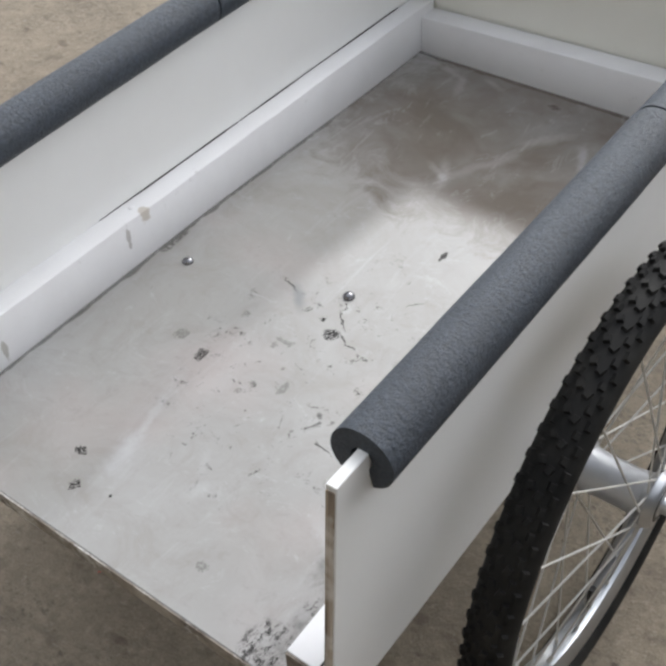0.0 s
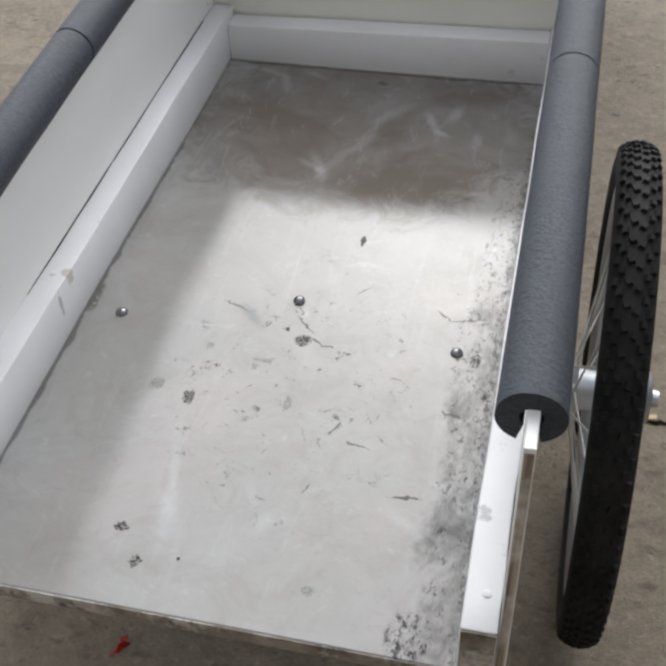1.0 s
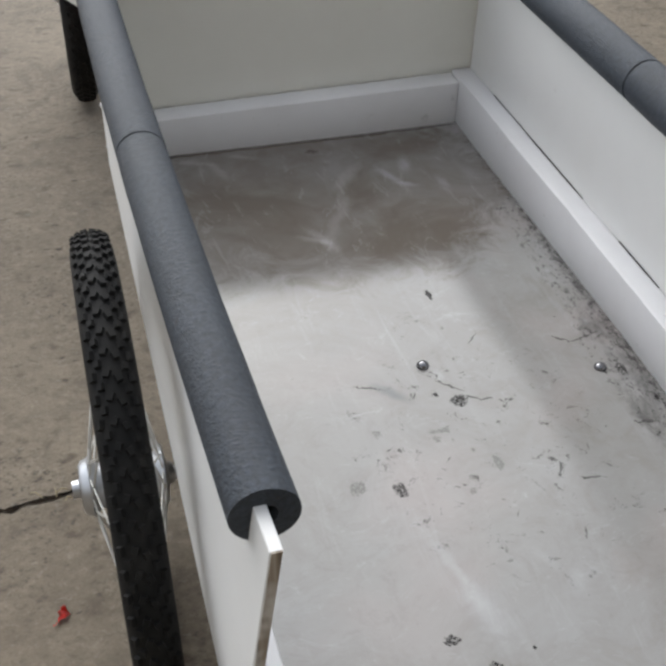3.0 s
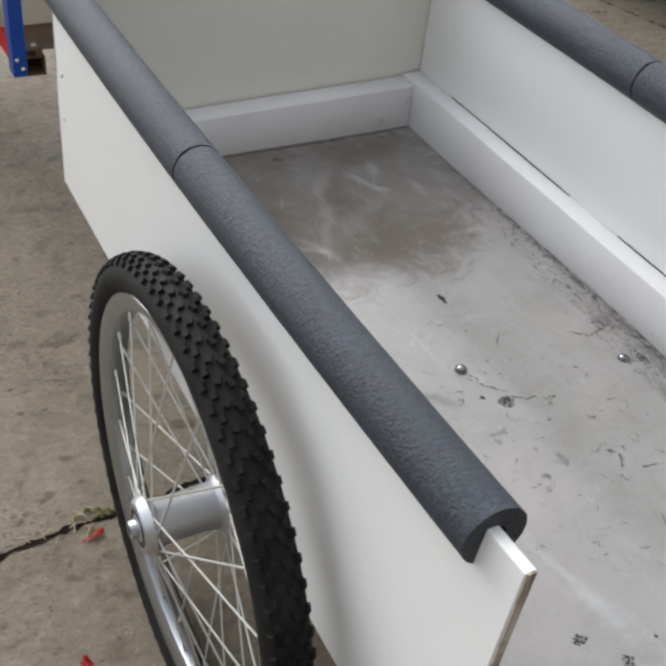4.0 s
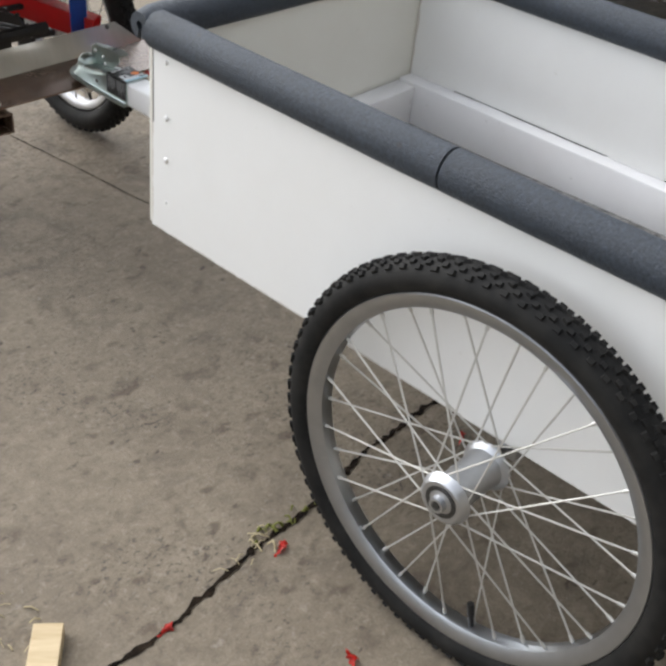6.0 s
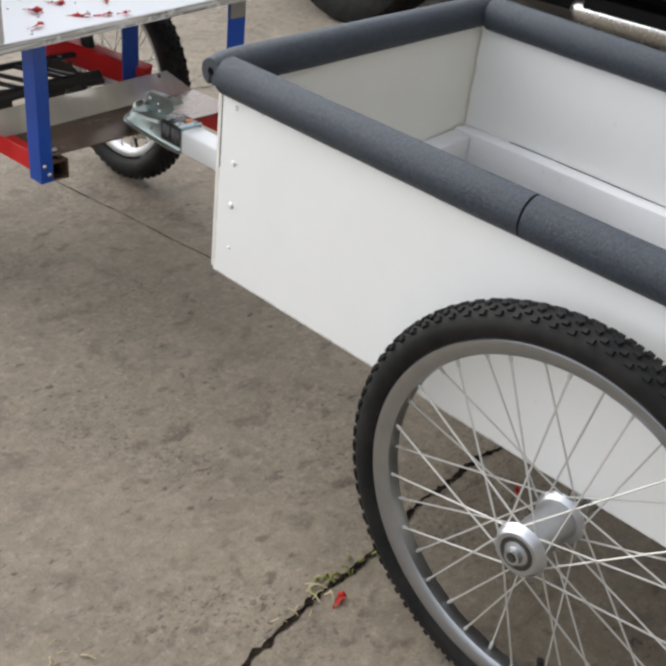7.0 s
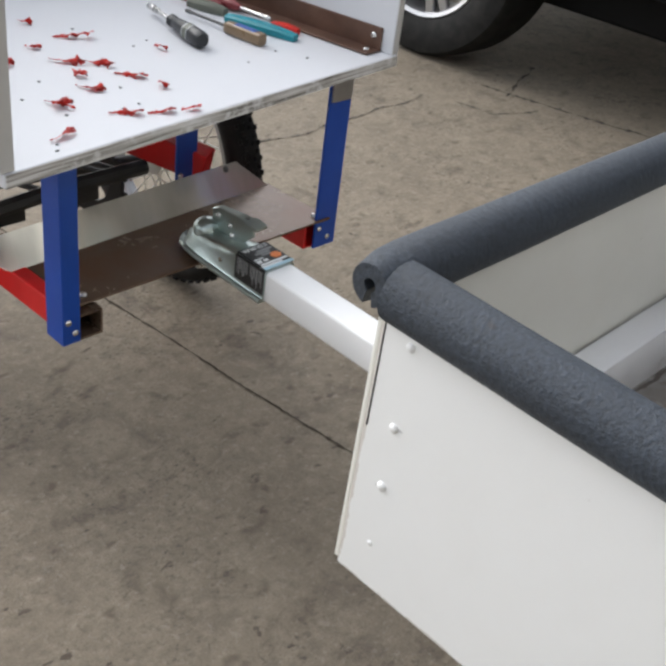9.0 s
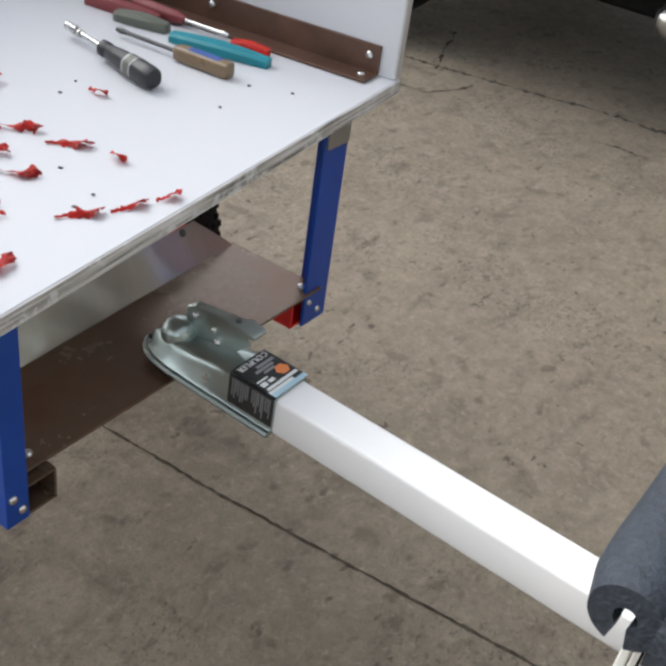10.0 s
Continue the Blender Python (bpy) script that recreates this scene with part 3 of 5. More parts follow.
joint("floor_crack", [(1.571, 2.081), (1.64, 2.11), (1.72, 2.15), (1.80, 2.17), (1.86, 2.198)], 0.006, "fine ragged crack in the slab", 11, M_CRACK)
joint("floor_crack", [(1.405, 2.13), (1.411, 2.10), (1.424, 2.02), (1.48, 1.99), (1.56, 1.973)], 0.006, "short ragged crack in the slab", 13, M_CRACK)
joint("floor_crack", [(1.50, 1.63), (1.512, 1.57), (1.515, 1.50)], 0.007, "short ragged crack in the slab", 15, M_CRACK)

# unseen walls with thickness and a ceiling, added behind the camera to block sky
bm = bmesh.new()
box(bm, -3.6, 4.6, -3.6, -3.4, 0.0, 2.7)
tagged(part("unseen_wall_south", bm, M_WALL), "unseen back wall, added to block sky light", "wall", kind="structure")
bm = bmesh.new()
box(bm, 4.4, 4.6, -3.4, -1.4, 0.0, 2.7)
tagged(part("unseen_wall_east", bm, M_WALL), "unseen side wall, added to block sky light", "wall", kind="structure")
bm = bmesh.new()
box(bm, -3.6, -3.4, -3.4, -1.4, 0.0, 2.7)
tagged(part("unseen_wall_west", bm, M_WALL), "unseen side wall, added to block sky light", "wall", kind="structure")
# unseen low wall, added to cut low sky light on the left panel
bm = bmesh.new()
box(bm, -3.6, -3.4, -1.39, 7.0, 0.0, 0.85)
tagged(part("unseen_wall_low", bm, M_WALL), "unseen low wall, added to dim the trailer's left panel", "wall", kind="structure")
bm = bmesh.new()
box(bm, -3.6, 4.6, -3.6, -1.7, 2.7, 2.85)
tagged(part("ceiling", bm, M_CEIL), "unseen ceiling, added to block sky light", "ceiling", kind="structure")


# ---- bicycle wheels ----
def knobby_tyre(bm, R, W=0.042, rows=78, mat=0):
    """A tyre round the x axis: casing, centre blocks in staggered pairs, shoulder knobs."""
    h = W * 0.5
    rc = R - 0.0040 - h * 0.9
    prof = []
    for i in range(18):
        a = radians(-141 + 282 * i / 17)
        prof.append((rc + h * 0.9 * math.cos(a), h * math.sin(a)))
    lathe(bm, prof, 96, closed=True, mat=mat)
    for i in range(rows):
        for side in (-1, 1):
            a = 2 * math.pi * (i + (0.25 if side > 0 else 0.0)) / rows
            for lat, ln, wd, ht in ((0.0040, 0.0074, 0.0058, 0.0040), (0.0105, 0.0072, 0.0056, 0.0044), (0.0166, 0.0084, 0.0060, 0.0048)):
                aa = a + (math.pi / rows if 0.008 < lat < 0.014 else 0)
                tilt = side * lat / h * 1.05
                cr = rc + (h * 0.9) * math.cos(tilt) + ht * 0.3
                cx = h * math.sin(tilt)
                m = Matrix.Rotation(aa, 4, "X") @ Matrix.Translation((cx, 0, cr)) @ Matrix.Rotation(tilt, 4, "Y")
                if lat < 0.01:
                    m = m @ Matrix.Rotation(side * 0.35, 4, "Z")
                vs = bmesh.ops.create_cube(bm, size=1.0, matrix=m @ Matrix.Diagonal((wd, ln, ht, 1)))["verts"]
                for v in vs:
                    loc_ = (m.inverted() @ v.co)
                    if loc_.z > 0:
                        v.co = m @ Vector((loc_.x * 0.8, loc_.y * 0.8, loc_.z))


def bike_wheel(parent, m, R=0.254, spokes=36, tyre_label="black knobby bicycle tyre", turn=0.0, W=0.042, rows=78, depth=0.0385, rim_mat=None):
    """wheel > tyre, rim, spokes, valve; axle along x, outer side at -x."""
    b = bmesh.new()
    fl, fr = 0.036, 0.0285
    prof = [(0.0050, -0.040), (0.0056, -0.0535), (0.0085, -0.0535), (0.0092, -0.0470), (0.0135, -0.0455), (0.0150, -0.0420), (0.0180, -0.0420), (0.0190, -0.0450), (0.0235, -0.0452), (0.0270, -0.0425), (fr, -fl - 0.0015), (fr + 0.0015, -fl),
            (fr, -fl + 0.003), (0.0235, -fl + 0.007), (0.0215, -0.014), (0.0215, 0.014), (0.0235, fl - 0.007), (fr, fl - 0.003), (fr + 0.0015, fl),
            (fr, fl + 0.0015), (0.012, fl + 0.004), (0.0095, 0.046), (0.0065, 0.046), (0.0065, 0.075)]
    lathe(b, prof, 40)
    rod(b, (-0.047, 0, 0), (-0.036, 0, 0), 0.0046, 10)
    for a in (0.6, 1.2):
        rod(b, (-0.006, 0.0212 * math.cos(a), 0.0212 * math.sin(a)), (-0.006, 0.0222 * math.cos(a), 0.0222 * math.sin(a)), 0.0016, 8)
    wheel = part("wheel", b, M_HUB, parent, "spoked bicycle wheel with an aluminium hub and rim", True)
    wheel.matrix_basis = m
    # dark ring laid over the hub's groove, in place of its shade
    b = bmesh.new()
    lathe(b, [(0.0140, -0.0457), (0.0140, -0.0449), (0.0188, -0.0449), (0.0188, -0.0457)], 28, closed=True)
    part("groove_shade", b, M_DARKSTEEL, wheel, "dark ring for the shade in the hub's groove", True)
    # dark disc in place of the shade inside the hollow axle
    b = bmesh.new()
    lathe(b, [(0.0004, -0.0538), (0.0042, -0.0538), (0.0042, -0.0480), (0.0004, -0.0480)], 14, closed=True)
    part("axle_hole_shade", b, M_DARKSTEEL, wheel, "dark disc for the shade in the hollow axle end", True)
    b = bmesh.new()
    knobby_tyre(b, R, W, rows)
    part("tyre", b, M_RUBBER, wheel, tyre_label, True)
    b = bmesh.new()
    ro = R - depth
    lathe(b, [(ro, -0.0135), (ro - 0.0015, -0.0152), (ro - 0.004, -0.0152), (ro - 0.013, -0.0125), (ro - 0.0185, -0.0085), (ro - 0.0195, -0.003), (ro - 0.0195, 0.003),
              (ro - 0.0185, 0.0085), (ro - 0.013, 0.0125), (ro - 0.004, 0.0152), (ro - 0.0015, 0.0152), (ro, 0.0135), (ro - 0.006, 0.011), (ro - 0.008, 0.0), (ro - 0.006, -0.011)], 96, closed=True)
    part("rim", b, rim_mat or M_RIM, wheel, "dull grey alloy rim" if rim_mat else "brushed aluminium rim", True)
    b = bmesh.new()
    rod(b, (0, 0, 0), (0, 0, 1), 0.0011, 6)
    rod(b, (0, 0, 0.955), (0, 0, 1), 0.0021, 6)
    first = part("spoke", b, M_SPOKE, wheel, "", True)
    n = spokes // 2
    k3 = 0
    for side in (-1, 1):
        for i in range(n):
            lead = 1 if i % 2 else -1
            ha = 2 * math.pi * (i + (0.0 if side < 0 else 0.5)) / n + turn
            ra = ha + lead * radians(60)
            p = Vector((side * fl, fr * 0.86 * math.cos(ha), fr * 0.86 * math.sin(ha)))
            q = Vector((side * 0.003, (ro - 0.0185) * math.cos(ra), (ro - 0.0185) * math.sin(ra)))
            d = q - p
            mm = Matrix.Translation(p) @ d.to_track_quat("Z", "Y").to_matrix().to_4x4() @ Matrix.Diagonal((1, 1, d.length, 1))
            if k3 == 0:
                first.matrix_basis = mm
            else:
                again(first, mm, wheel)
            k3 += 1
    b = bmesh.new()
    va = radians(250) + turn
    rod(b, (0, (ro - 0.02) * math.cos(va), (ro - 0.02) * math.sin(va)), (0, (ro - 0.05) * math.cos(va), (ro - 0.05) * math.sin(va)), 0.0033, 10)
    rod(b, (0, (ro - 0.035) * math.cos(va), (ro - 0.035) * math.sin(va)), (0, (ro - 0.052) * math.cos(va), (ro - 0.052) * math.sin(va)), 0.0042, 10)
    part("valve", b, M_BLACK, wheel, "black rubber valve", True)
    return wheel


# ---- the trailer ----
trailer = thing("bicycle_trailer", "white plywood bicycle trailer edged with grey foam, hitched to a tricycle", "trailer", m=pose(0, 0, 0.0035, 1.75, -0.363, 0))
FZ = 0.293          # floor top
Y0, Y1 = 0.0455, 0.976
XI, XB, XP, XO = 0.230, 0.2593, 0.2595, 0.268
ZB, ZT = 0.266, 0.5445


def crown(y):
    """The board bows up a little where the axle carries it and sinks towards the front."""
    return 0.0034 * math.cos(math.pi * max(0.0, min(1.0, (y - 0.42) / 0.46))) if y > 0.42 else 0.0034 * (y - Y0) / 0.38



bm = bmesh.new()
box(bm, -XP + 0.0005, XP - 0.0005, Y0, Y1 - 0.001, FZ - 0.018, FZ, 0.0012)
bmesh.ops.subdivide_edges(bm, edges=[e for e in bm.edges if abs(e.verts[0].co.y - e.verts[1].co.y) > 0.5], cuts=70)
bmesh.ops.subdivide_edges(bm, edges=[e for e in bm.edges if abs(e.verts[0].co.x - e.verts[1].co.x) > 0.4], cuts=24)
for v in bm.verts:
    v.co.z += crown(v.co.y) + 0.0013 * (v.co.x / XI) ** 2 * min(1.0, (v.co.y - Y0) / 0.1)
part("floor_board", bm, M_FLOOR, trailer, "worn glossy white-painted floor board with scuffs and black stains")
bm = bmesh.new()
box(bm, -XP + 0.001, XP - 0.001, Y0 - 0.0015, Y0 + 0.0005, FZ - 0.0175, FZ - 0.001)
part("board_edge", bm, M_RAW, trailer, "grey raw plywood edge")

def lean(s, y, z):
    """How far a side panel's point stands inward of its straight plane, and above its straight top edge."""
    t = (y - Y0) / (Y1 - Y0)
    up = max(0.0, (z - 0.36) / (ZT - 0.36))
    inward = (0.024 if s < 0 else 0.001) * (1 - t) ** 2 * up
    rise = (-0.009 if s < 0 else 0.003) * (1 - t) * up
    return -s * inward, rise


for s in (-1, 1):
    bm = bmesh.new()
    xs = sorted((s * XP, s * XO))
    box(bm, xs[0], xs[1], Y0, Y1 + 0.001, ZB, ZT - (0.004 if s < 0 else 0.0), 0.001)
    bmesh.ops.subdivide_edges(bm, edges=[e for e in bm.edges if abs(e.verts[0].co.y - e.verts[1].co.y) > 0.5 or abs(e.verts[0].co.z - e.verts[1].co.z) > 0.2], cuts=9, use_grid_fill=True)
    for v in bm.verts:
        dx, dz = lean(s, v.co.y, v.co.z)
        if v.co.y < Y0 + 0.05:
            v.co.y += (0.016 if s < 0 else 0.027) * (v.co.z - ZB) / (ZT - ZB)
        v.co.x += dx
        v.co.z += dz
        if v.co.y < 0.6 and v.co.z < ZB + 0.02:
            v.co.z += (0.004 if s < 0 else 0.018) * (0.6 - v.co.y) / 0.56
    part("side_panel", bm, M_SIDE, trailer, "white-painted thin plywood side panel")
    bm = bmesh.new()
    xe = sorted((s * (XP + 0.001), s * (XO - 0.001)))
    box(bm, xe[0], xe[1], Y0 - 0.0012, Y0 + 0.0004, ZB + (0.005 if s < 0 else 0.019), ZT - 0.004)
    bmesh.ops.subdivide_edges(bm, edges=[e for e in bm.edges if abs(e.verts[0].co.z - e.verts[1].co.z) > 0.2], cuts=9)
    for v in bm.verts:
        dx, dz = lean(s, v.co.y, v.co.z)
        v.co.y += (0.016 if s < 0 else 0.027) * (v.co.z - ZB) / (ZT - ZB)
        v.co.x += dx
        v.co.z += dz
    part("panel_edge", bm, M_PLY, trailer, "raw worn plywood edge")
    bm = bmesh.new()
    xs = sorted((s * XI, s * XB))
    box(bm, xs[0], xs[1], Y0 + 0.001, 0.9745, FZ - 0.006, FZ + 0.065, 0.0025)
    bmesh.ops.subdivide_edges(bm, edges=[e for e in bm.edges if abs(e.verts[0].co.y - e.verts[1].co.y) > 0.5], cuts=40)
    for v in bm.verts:
        if v.co.z > FZ + 0.03:
            v.co.x += 0.0011 * noise.noise(Vector((v.co.y * 9, s * 3, v.co.z * 12)))
            v.co.z += 0.0009 * noise.noise(Vector((v.co.y * 13, s * 5, 7)))
    part("batten", bm, M_BATTEN, trailer, "white-painted timber batten with chipped paint", True)
    bm = bmesh.new()
    box(bm, xs[0] + 0.001, xs[1] - 0.001, Y0 - 0.0008, Y0 + 0.002, FZ + 0.001, FZ + 0.063)
    part("batten_end", bm, M_RAW, trailer, "bare grey end of the timber batten")

bm = bmesh.new()
box(bm, -XI + 0.0004, XI - 0.0004, 0.9395, 0.9745, FZ - 0.008, FZ + 0.061, 0.003)
for v in bm.verts:
    if v.co.z > FZ + 0.03:
        v.co.z -= 0.009 * (XI - v.co.x) / (2 * XI)
part("batten", bm, M_BATTEN, trailer, "white-painted timber batten across the front", True)
bm = bmesh.new()
box(bm, -XO + 0.001, XO - 0.001, Y1 + 0.0018, Y1 + 0.006, ZB + 0.004, ZT, 0.001)
part("front_panel", bm, M_YELLOWED, trailer, "slightly yellowed white plywood front panel")

bm = bmesh.new()
box(bm, -XO - 0.0004, -XO + 0.001, Y1 - 0.0032, Y1 - 0.0020, 0.415, 0.536)
part("seam", bm, M_JOINT, trailer, "dark open seam beside the front edge")


def foam(name, length, seed, label, path=None, r=0.0222, ri=0.0085, slot=20, pinch=0.0):
    """A slit foam sleeve that runs along +y from 0, open below; pinch: how far its first end is squeezed."""
    b = bmesh.new()
    n = max(8, int(length / 0.02))
    angs = [radians(-90 + slot + (360 - 2 * slot) * i / 30) for i in range(31)]
    inner = [radians(-90 + slot * 1.6 + (360 - 3.2 * slot) * i / 20) for i in range(21)]
    rings = []
    for j in range(n + 1):
        y = length * j / n
        ring = []
        px, pz = path(y) if path else (0.0, 0.0)
        sq = 1 - pinch * max(0.0, 1 - y / 0.035) ** 2
        for a in angs:
            w = 1 + 0.018 * noise.noise(Vector((math.cos(a) * 1.2, math.sin(a) * 1.2, y * 14 + seed * 7)))
            ring.append(b.verts.new((px + r * w * sq * math.cos(a), y, pz + r * w * sq * math.sin(a))))
        for a in reversed(inner):
            ring.append(b.verts.new((px + ri * sq * math.cos(a), y, pz + ri * sq * math.sin(a))))
        rings.append(ring)
    m2 = len(rings[0])
    for p, q in zip(rings, rings[1:]):
        for j in range(m2):
            b.faces.new((p[j], p[(j + 1) % m2], q[(j + 1) % m2], q[j]))
    for ring in (rings[0], rings[-1]):
        res = bmesh.ops.triangle_fill(b, edges=[e for e in (b.edges.get((ring[j], ring[(j + 1) % m2])) for j in range(m2)) if e], use_beauty=True)
    return part(name, b, M_FOAM, trailer, label, True)


FOAMZ = ZT - 0.0085
for s, yr, ys in ((-1, 0.097, 0.537), (1, 0.106, 0.545)):
    xm = s * (XP + XO) / 2
    for ya, yb, sd in ((yr, ys, s + 2), (ys + 0.0028, 0.963 if s > 0 else 0.972, s + 9)):
        fs = foam("foam_sleeve", yb - ya, sd, "dark grey slit foam pipe sleeve", lambda y, s=s, ya=ya: lean(s, ya + y, ZT), 0.0232 if s < 0 else 0.0246)
        fs.matrix_basis = pose(xm - (0.0015 if s > 0 else -0.003), ya, FOAMZ - (0.005 if s < 0 else 0.0))
f3 = foam("foam_sleeve", 0.562, 31, "dark grey slit foam pipe sleeve across the front", None, 0.0226, 0.0075, 15, 0.28)
f3.matrix_basis = pose(-0.279, 0.985, FOAMZ - 0.001, 0, 0, -90)

for x, y in ((0.0018, 0.4388), (-0.1862, 0.3857), (0.1824, 0.3908)):
    bm = bmesh.new()
    dome(bm, (x, y, FZ + crown(y)), 0.0068, (0, 0, 1), 0.75, 16)
    part("bolt", bm, M_BOLT, trailer, "shiny dark domed bolt head", True)
for s in (-1, 1):
    for z, r in ((0.500, 0.0036), (0.4284, 0.0038), (0.3715, 0.0042), (0.311, 0.0024)):
        bm = bmesh.new()
        dome(bm, (s * XO, 0.9485, z), r, (s, 0, 0), 0.6, 12)
        part("bolt", bm, M_WHITE, trailer, "painted-over screw head", True)
for x, y in ((0.243, 0.386), (0.247, 0.079), (-0.246, 0.37), (-0.244, 0.10)):
    bm = bmesh.new()
    dome(bm, (x, y, FZ + 0.0648), 0.0038, (0, 0, 1), 0.25, 10)
    part("screw", bm, M_BATTEN, trailer, "", True)

for x, ya, yb, w in ((0.2588, 0.611, 0.886, 0.0005), (0.2588, 0.431, 0.520, 0.0004), (0.2588, 0.380, 0.400, 0.0005), (0.2588, 0.296, 0.320, 0.0004), (0.2588, 0.118, 0.199, 0.0004), (0.2588, 0.046, 0.077, 0.0005),
                    (-0.2588, 0.574, 0.923, 0.0003), (-0.2588, 0.333, 0.570, 0.0004)):
    rnd = random.Random(int(ya * 1000))
    bm = bmesh.new()
    n = max(3, int((yb - ya) / 0.012))
    row = []
    for i in range(n + 1):
        y = ya + (yb - ya) * i / n
        ww = w * rnd.uniform(0.35, 1.1) * min(1.0, 4.0 * min(i, n - i) / n + 0.15)
        row.append([bm.verts.new((x + dx * ww, y, FZ + dz)) for dx, dz in ((-1, 0.058), (-1, 0.0655), (1, 0.0655), (1, 0.058))])
    for p, q in zip(row, row[1:]):
        for j in range(4):
            bm.faces.new((p[j], p[(j + 1) % 4], q[(j + 1) % 4], q[j]))
    bm.faces.new(row[0])
    bm.faces.new(row[-1])
    part("paint_crack", bm, M_JOINT, trailer, "dark crack where the paint has opened")

# axle tube and wheels
HZ = 0.2365
AY = 0.412
bm = bmesh.new()
box(bm, -0.240, 0.255, AY - 0.0125, AY + 0.0125, HZ - 0.0125, HZ + 0.0125, 0.002)
for x in (-0.20, 0.20):
    box(bm, x - 0.02, x + 0.02, AY - 0.02, AY + 0.02, HZ + 0.012, FZ - 0.018)
part("axle", bm, M_HUB, trailer, "grey steel axle tube under the floor")
bike_wheel(trailer, pose(-0.314, AY, HZ), 0.2520, turn=0.1, W=0.041, depth=0.0355)
bike_wheel(trailer, Matrix.Translation((0.338, 0.404, 0.2545)) @ Matrix.Rotation(-0.015, 4, "Z") @ Matrix.Rotation(-0.022, 4, "Y") @ Matrix.Rotation(math.pi, 4, "Z"), 0.2608, turn=0.4)

# drawbar and coupler
TX = -0.003
bm = bmesh.new()
box(bm, TX - 0.0205, TX + 0.0205, 0.538, 1.348, 0.2365, 0.276, 0.004, 3)
part("drawbar", bm, M_DRAW, trailer, "white-painted square steel drawbar", True)


def coupler():
    """Pressed shell: flat top, sloping sides, a rolled lip that runs round the nose, a dome over the ball."""
    b = bmesh.new()
    # y, half width of the top, half width of the foot, top height, foot height
    stations = ((1.338, 0.0230, 0.0228, 0.2790, 0.2385), (1.360, 0.0230, 0.0230, 0.2790, 0.2385), (1.388, 0.0222, 0.0232, 0.2785, 0.2390), (1.410, 0.0198, 0.0240, 0.2740, 0.2400), (1.436, 0.0180, 0.0252, 0.2690, 0.2415),
                (1.460, 0.0175, 0.0258, 0.2675, 0.2430), (1.478, 0.0160, 0.0240, 0.2650, 0.2440), (1.491, 0.0120, 0.0195, 0.2600, 0.2445), (1.499, 0.0070, 0.0125, 0.2540, 0.2448), (1.5035, 0.0030, 0.0055, 0.2480, 0.2450))
    rings = []
    for y, wt, wf, zt, zf in stations:
        lip = 0.0058
        half = [(wf + lip, zf - 0.0020), (wf + lip + 0.0012, zf + 0.0010), (wf + lip - 0.0008, zf + 0.0032), (wf + 0.0012, zf + 0.0028), (wf - 0.0004, zf + 0.0055),
                (wt + 0.30 * (wf - wt), zt - 0.0095), (wt + 0.0005, zt - 0.0038), (wt - 0.0032, zt - 0.0006), (wt * 0.5, zt + 0.0004)]
        sec = [(-x, z) for x, z in half] + [(0.0, zt + 0.0006)] + [(x, z) for x, z in reversed(half)]
        rings.append([b.verts.new((TX + x, y, z)) for x, z in sec])
    for p, q in zip(rings, rings[1:]):
        for j in range(len(p) - 1):
            b.faces.new((p[j], p[j + 1], q[j + 1], q[j]))
    b.faces.new(rings[-1])
    b.faces.new(list(reversed(rings[0])))
    lathe(b, [(0.0, 0.0150), (0.006, 0.0145), (0.0110, 0.0126), (0.0150, 0.0088), (0.0170, 0.0040), (0.0177, -0.004)], 28, m=Matrix.Translation((TX, 1.4710, 0.2655)) @ Matrix.Rotation(-math.pi / 2, 4, "Y"))
    return part("coupler", b, M_ZINC, trailer, "zinc-plated ball coupler clamped on the drawbar", True)


cpl = coupler()
# latch lever: an upright web with its top folded over, ending in a thumb pad
LX = TX + 0.0055
bm = bmesh.new()
web = [(1.392, 0.2900), (1.395, 0.2990), (1.420, 0.3015), (1.458, 0.2990), (1.468, 0.2915), (1.469, 0.2660), (1.440, 0.2680), (1.410, 0.2730)]
faces = []
for x in (LX, LX + 0.0026):
    faces.append([bm.verts.new((x, y, z)) for y, z in web])
bm.faces.new(faces[0])
bm.faces.new(list(reversed(faces[1])))
for j in range(len(web)):
    i = (j + 1) % len(web)
    bm.faces.new((faces[0][i], faces[0][j], faces[1][j], faces[1][i]))
lever = part("latch", bm, M_ZINC, cpl, "zinc-plated folded latch lever")
bm = bmesh.new()
rows5 = []
for y, x1, z in ((1.388, 0.0165, 0.2985), (1.391, 0.0185, 0.2990), (1.406, 0.0190, 0.3005), (1.412, 0.0135, 0.3010), (1.424, 0.0105, 0.3018), (1.458, 0.0060, 0.2993), (1.468, 0.0040, 0.2930)):
    rows5.append([bm.verts.new((LX + dx, y, z + dz)) for dx, dz in ((-0.0006, 0.0), (x1, 0.0006), (x1, 0.0028), (0.0006, 0.0024), (-0.0006, 0.0012))])
for p, q in zip(rows5, rows5[1:]):
    for j in range(5):
        bm.faces.new((p[j], p[(j + 1) % 5], q[(j + 1) % 5], q[j]))
bm.faces.new(rows5[0])
bm.faces.new(list(reversed(rows5[-1])))
pad = part("thumb_pad", bm, M_ZINC, lever, "bright flat thumb pad of the latch")
bm = bmesh.new()
rod(bm, (LX + 0.0075, 1.4130, 0.3015), (LX + 0.0075, 1.4130, 0.3046), 0.0030, 12)
part("rivet", bm, M_DARKSTEEL, lever, "dark rivet", True)
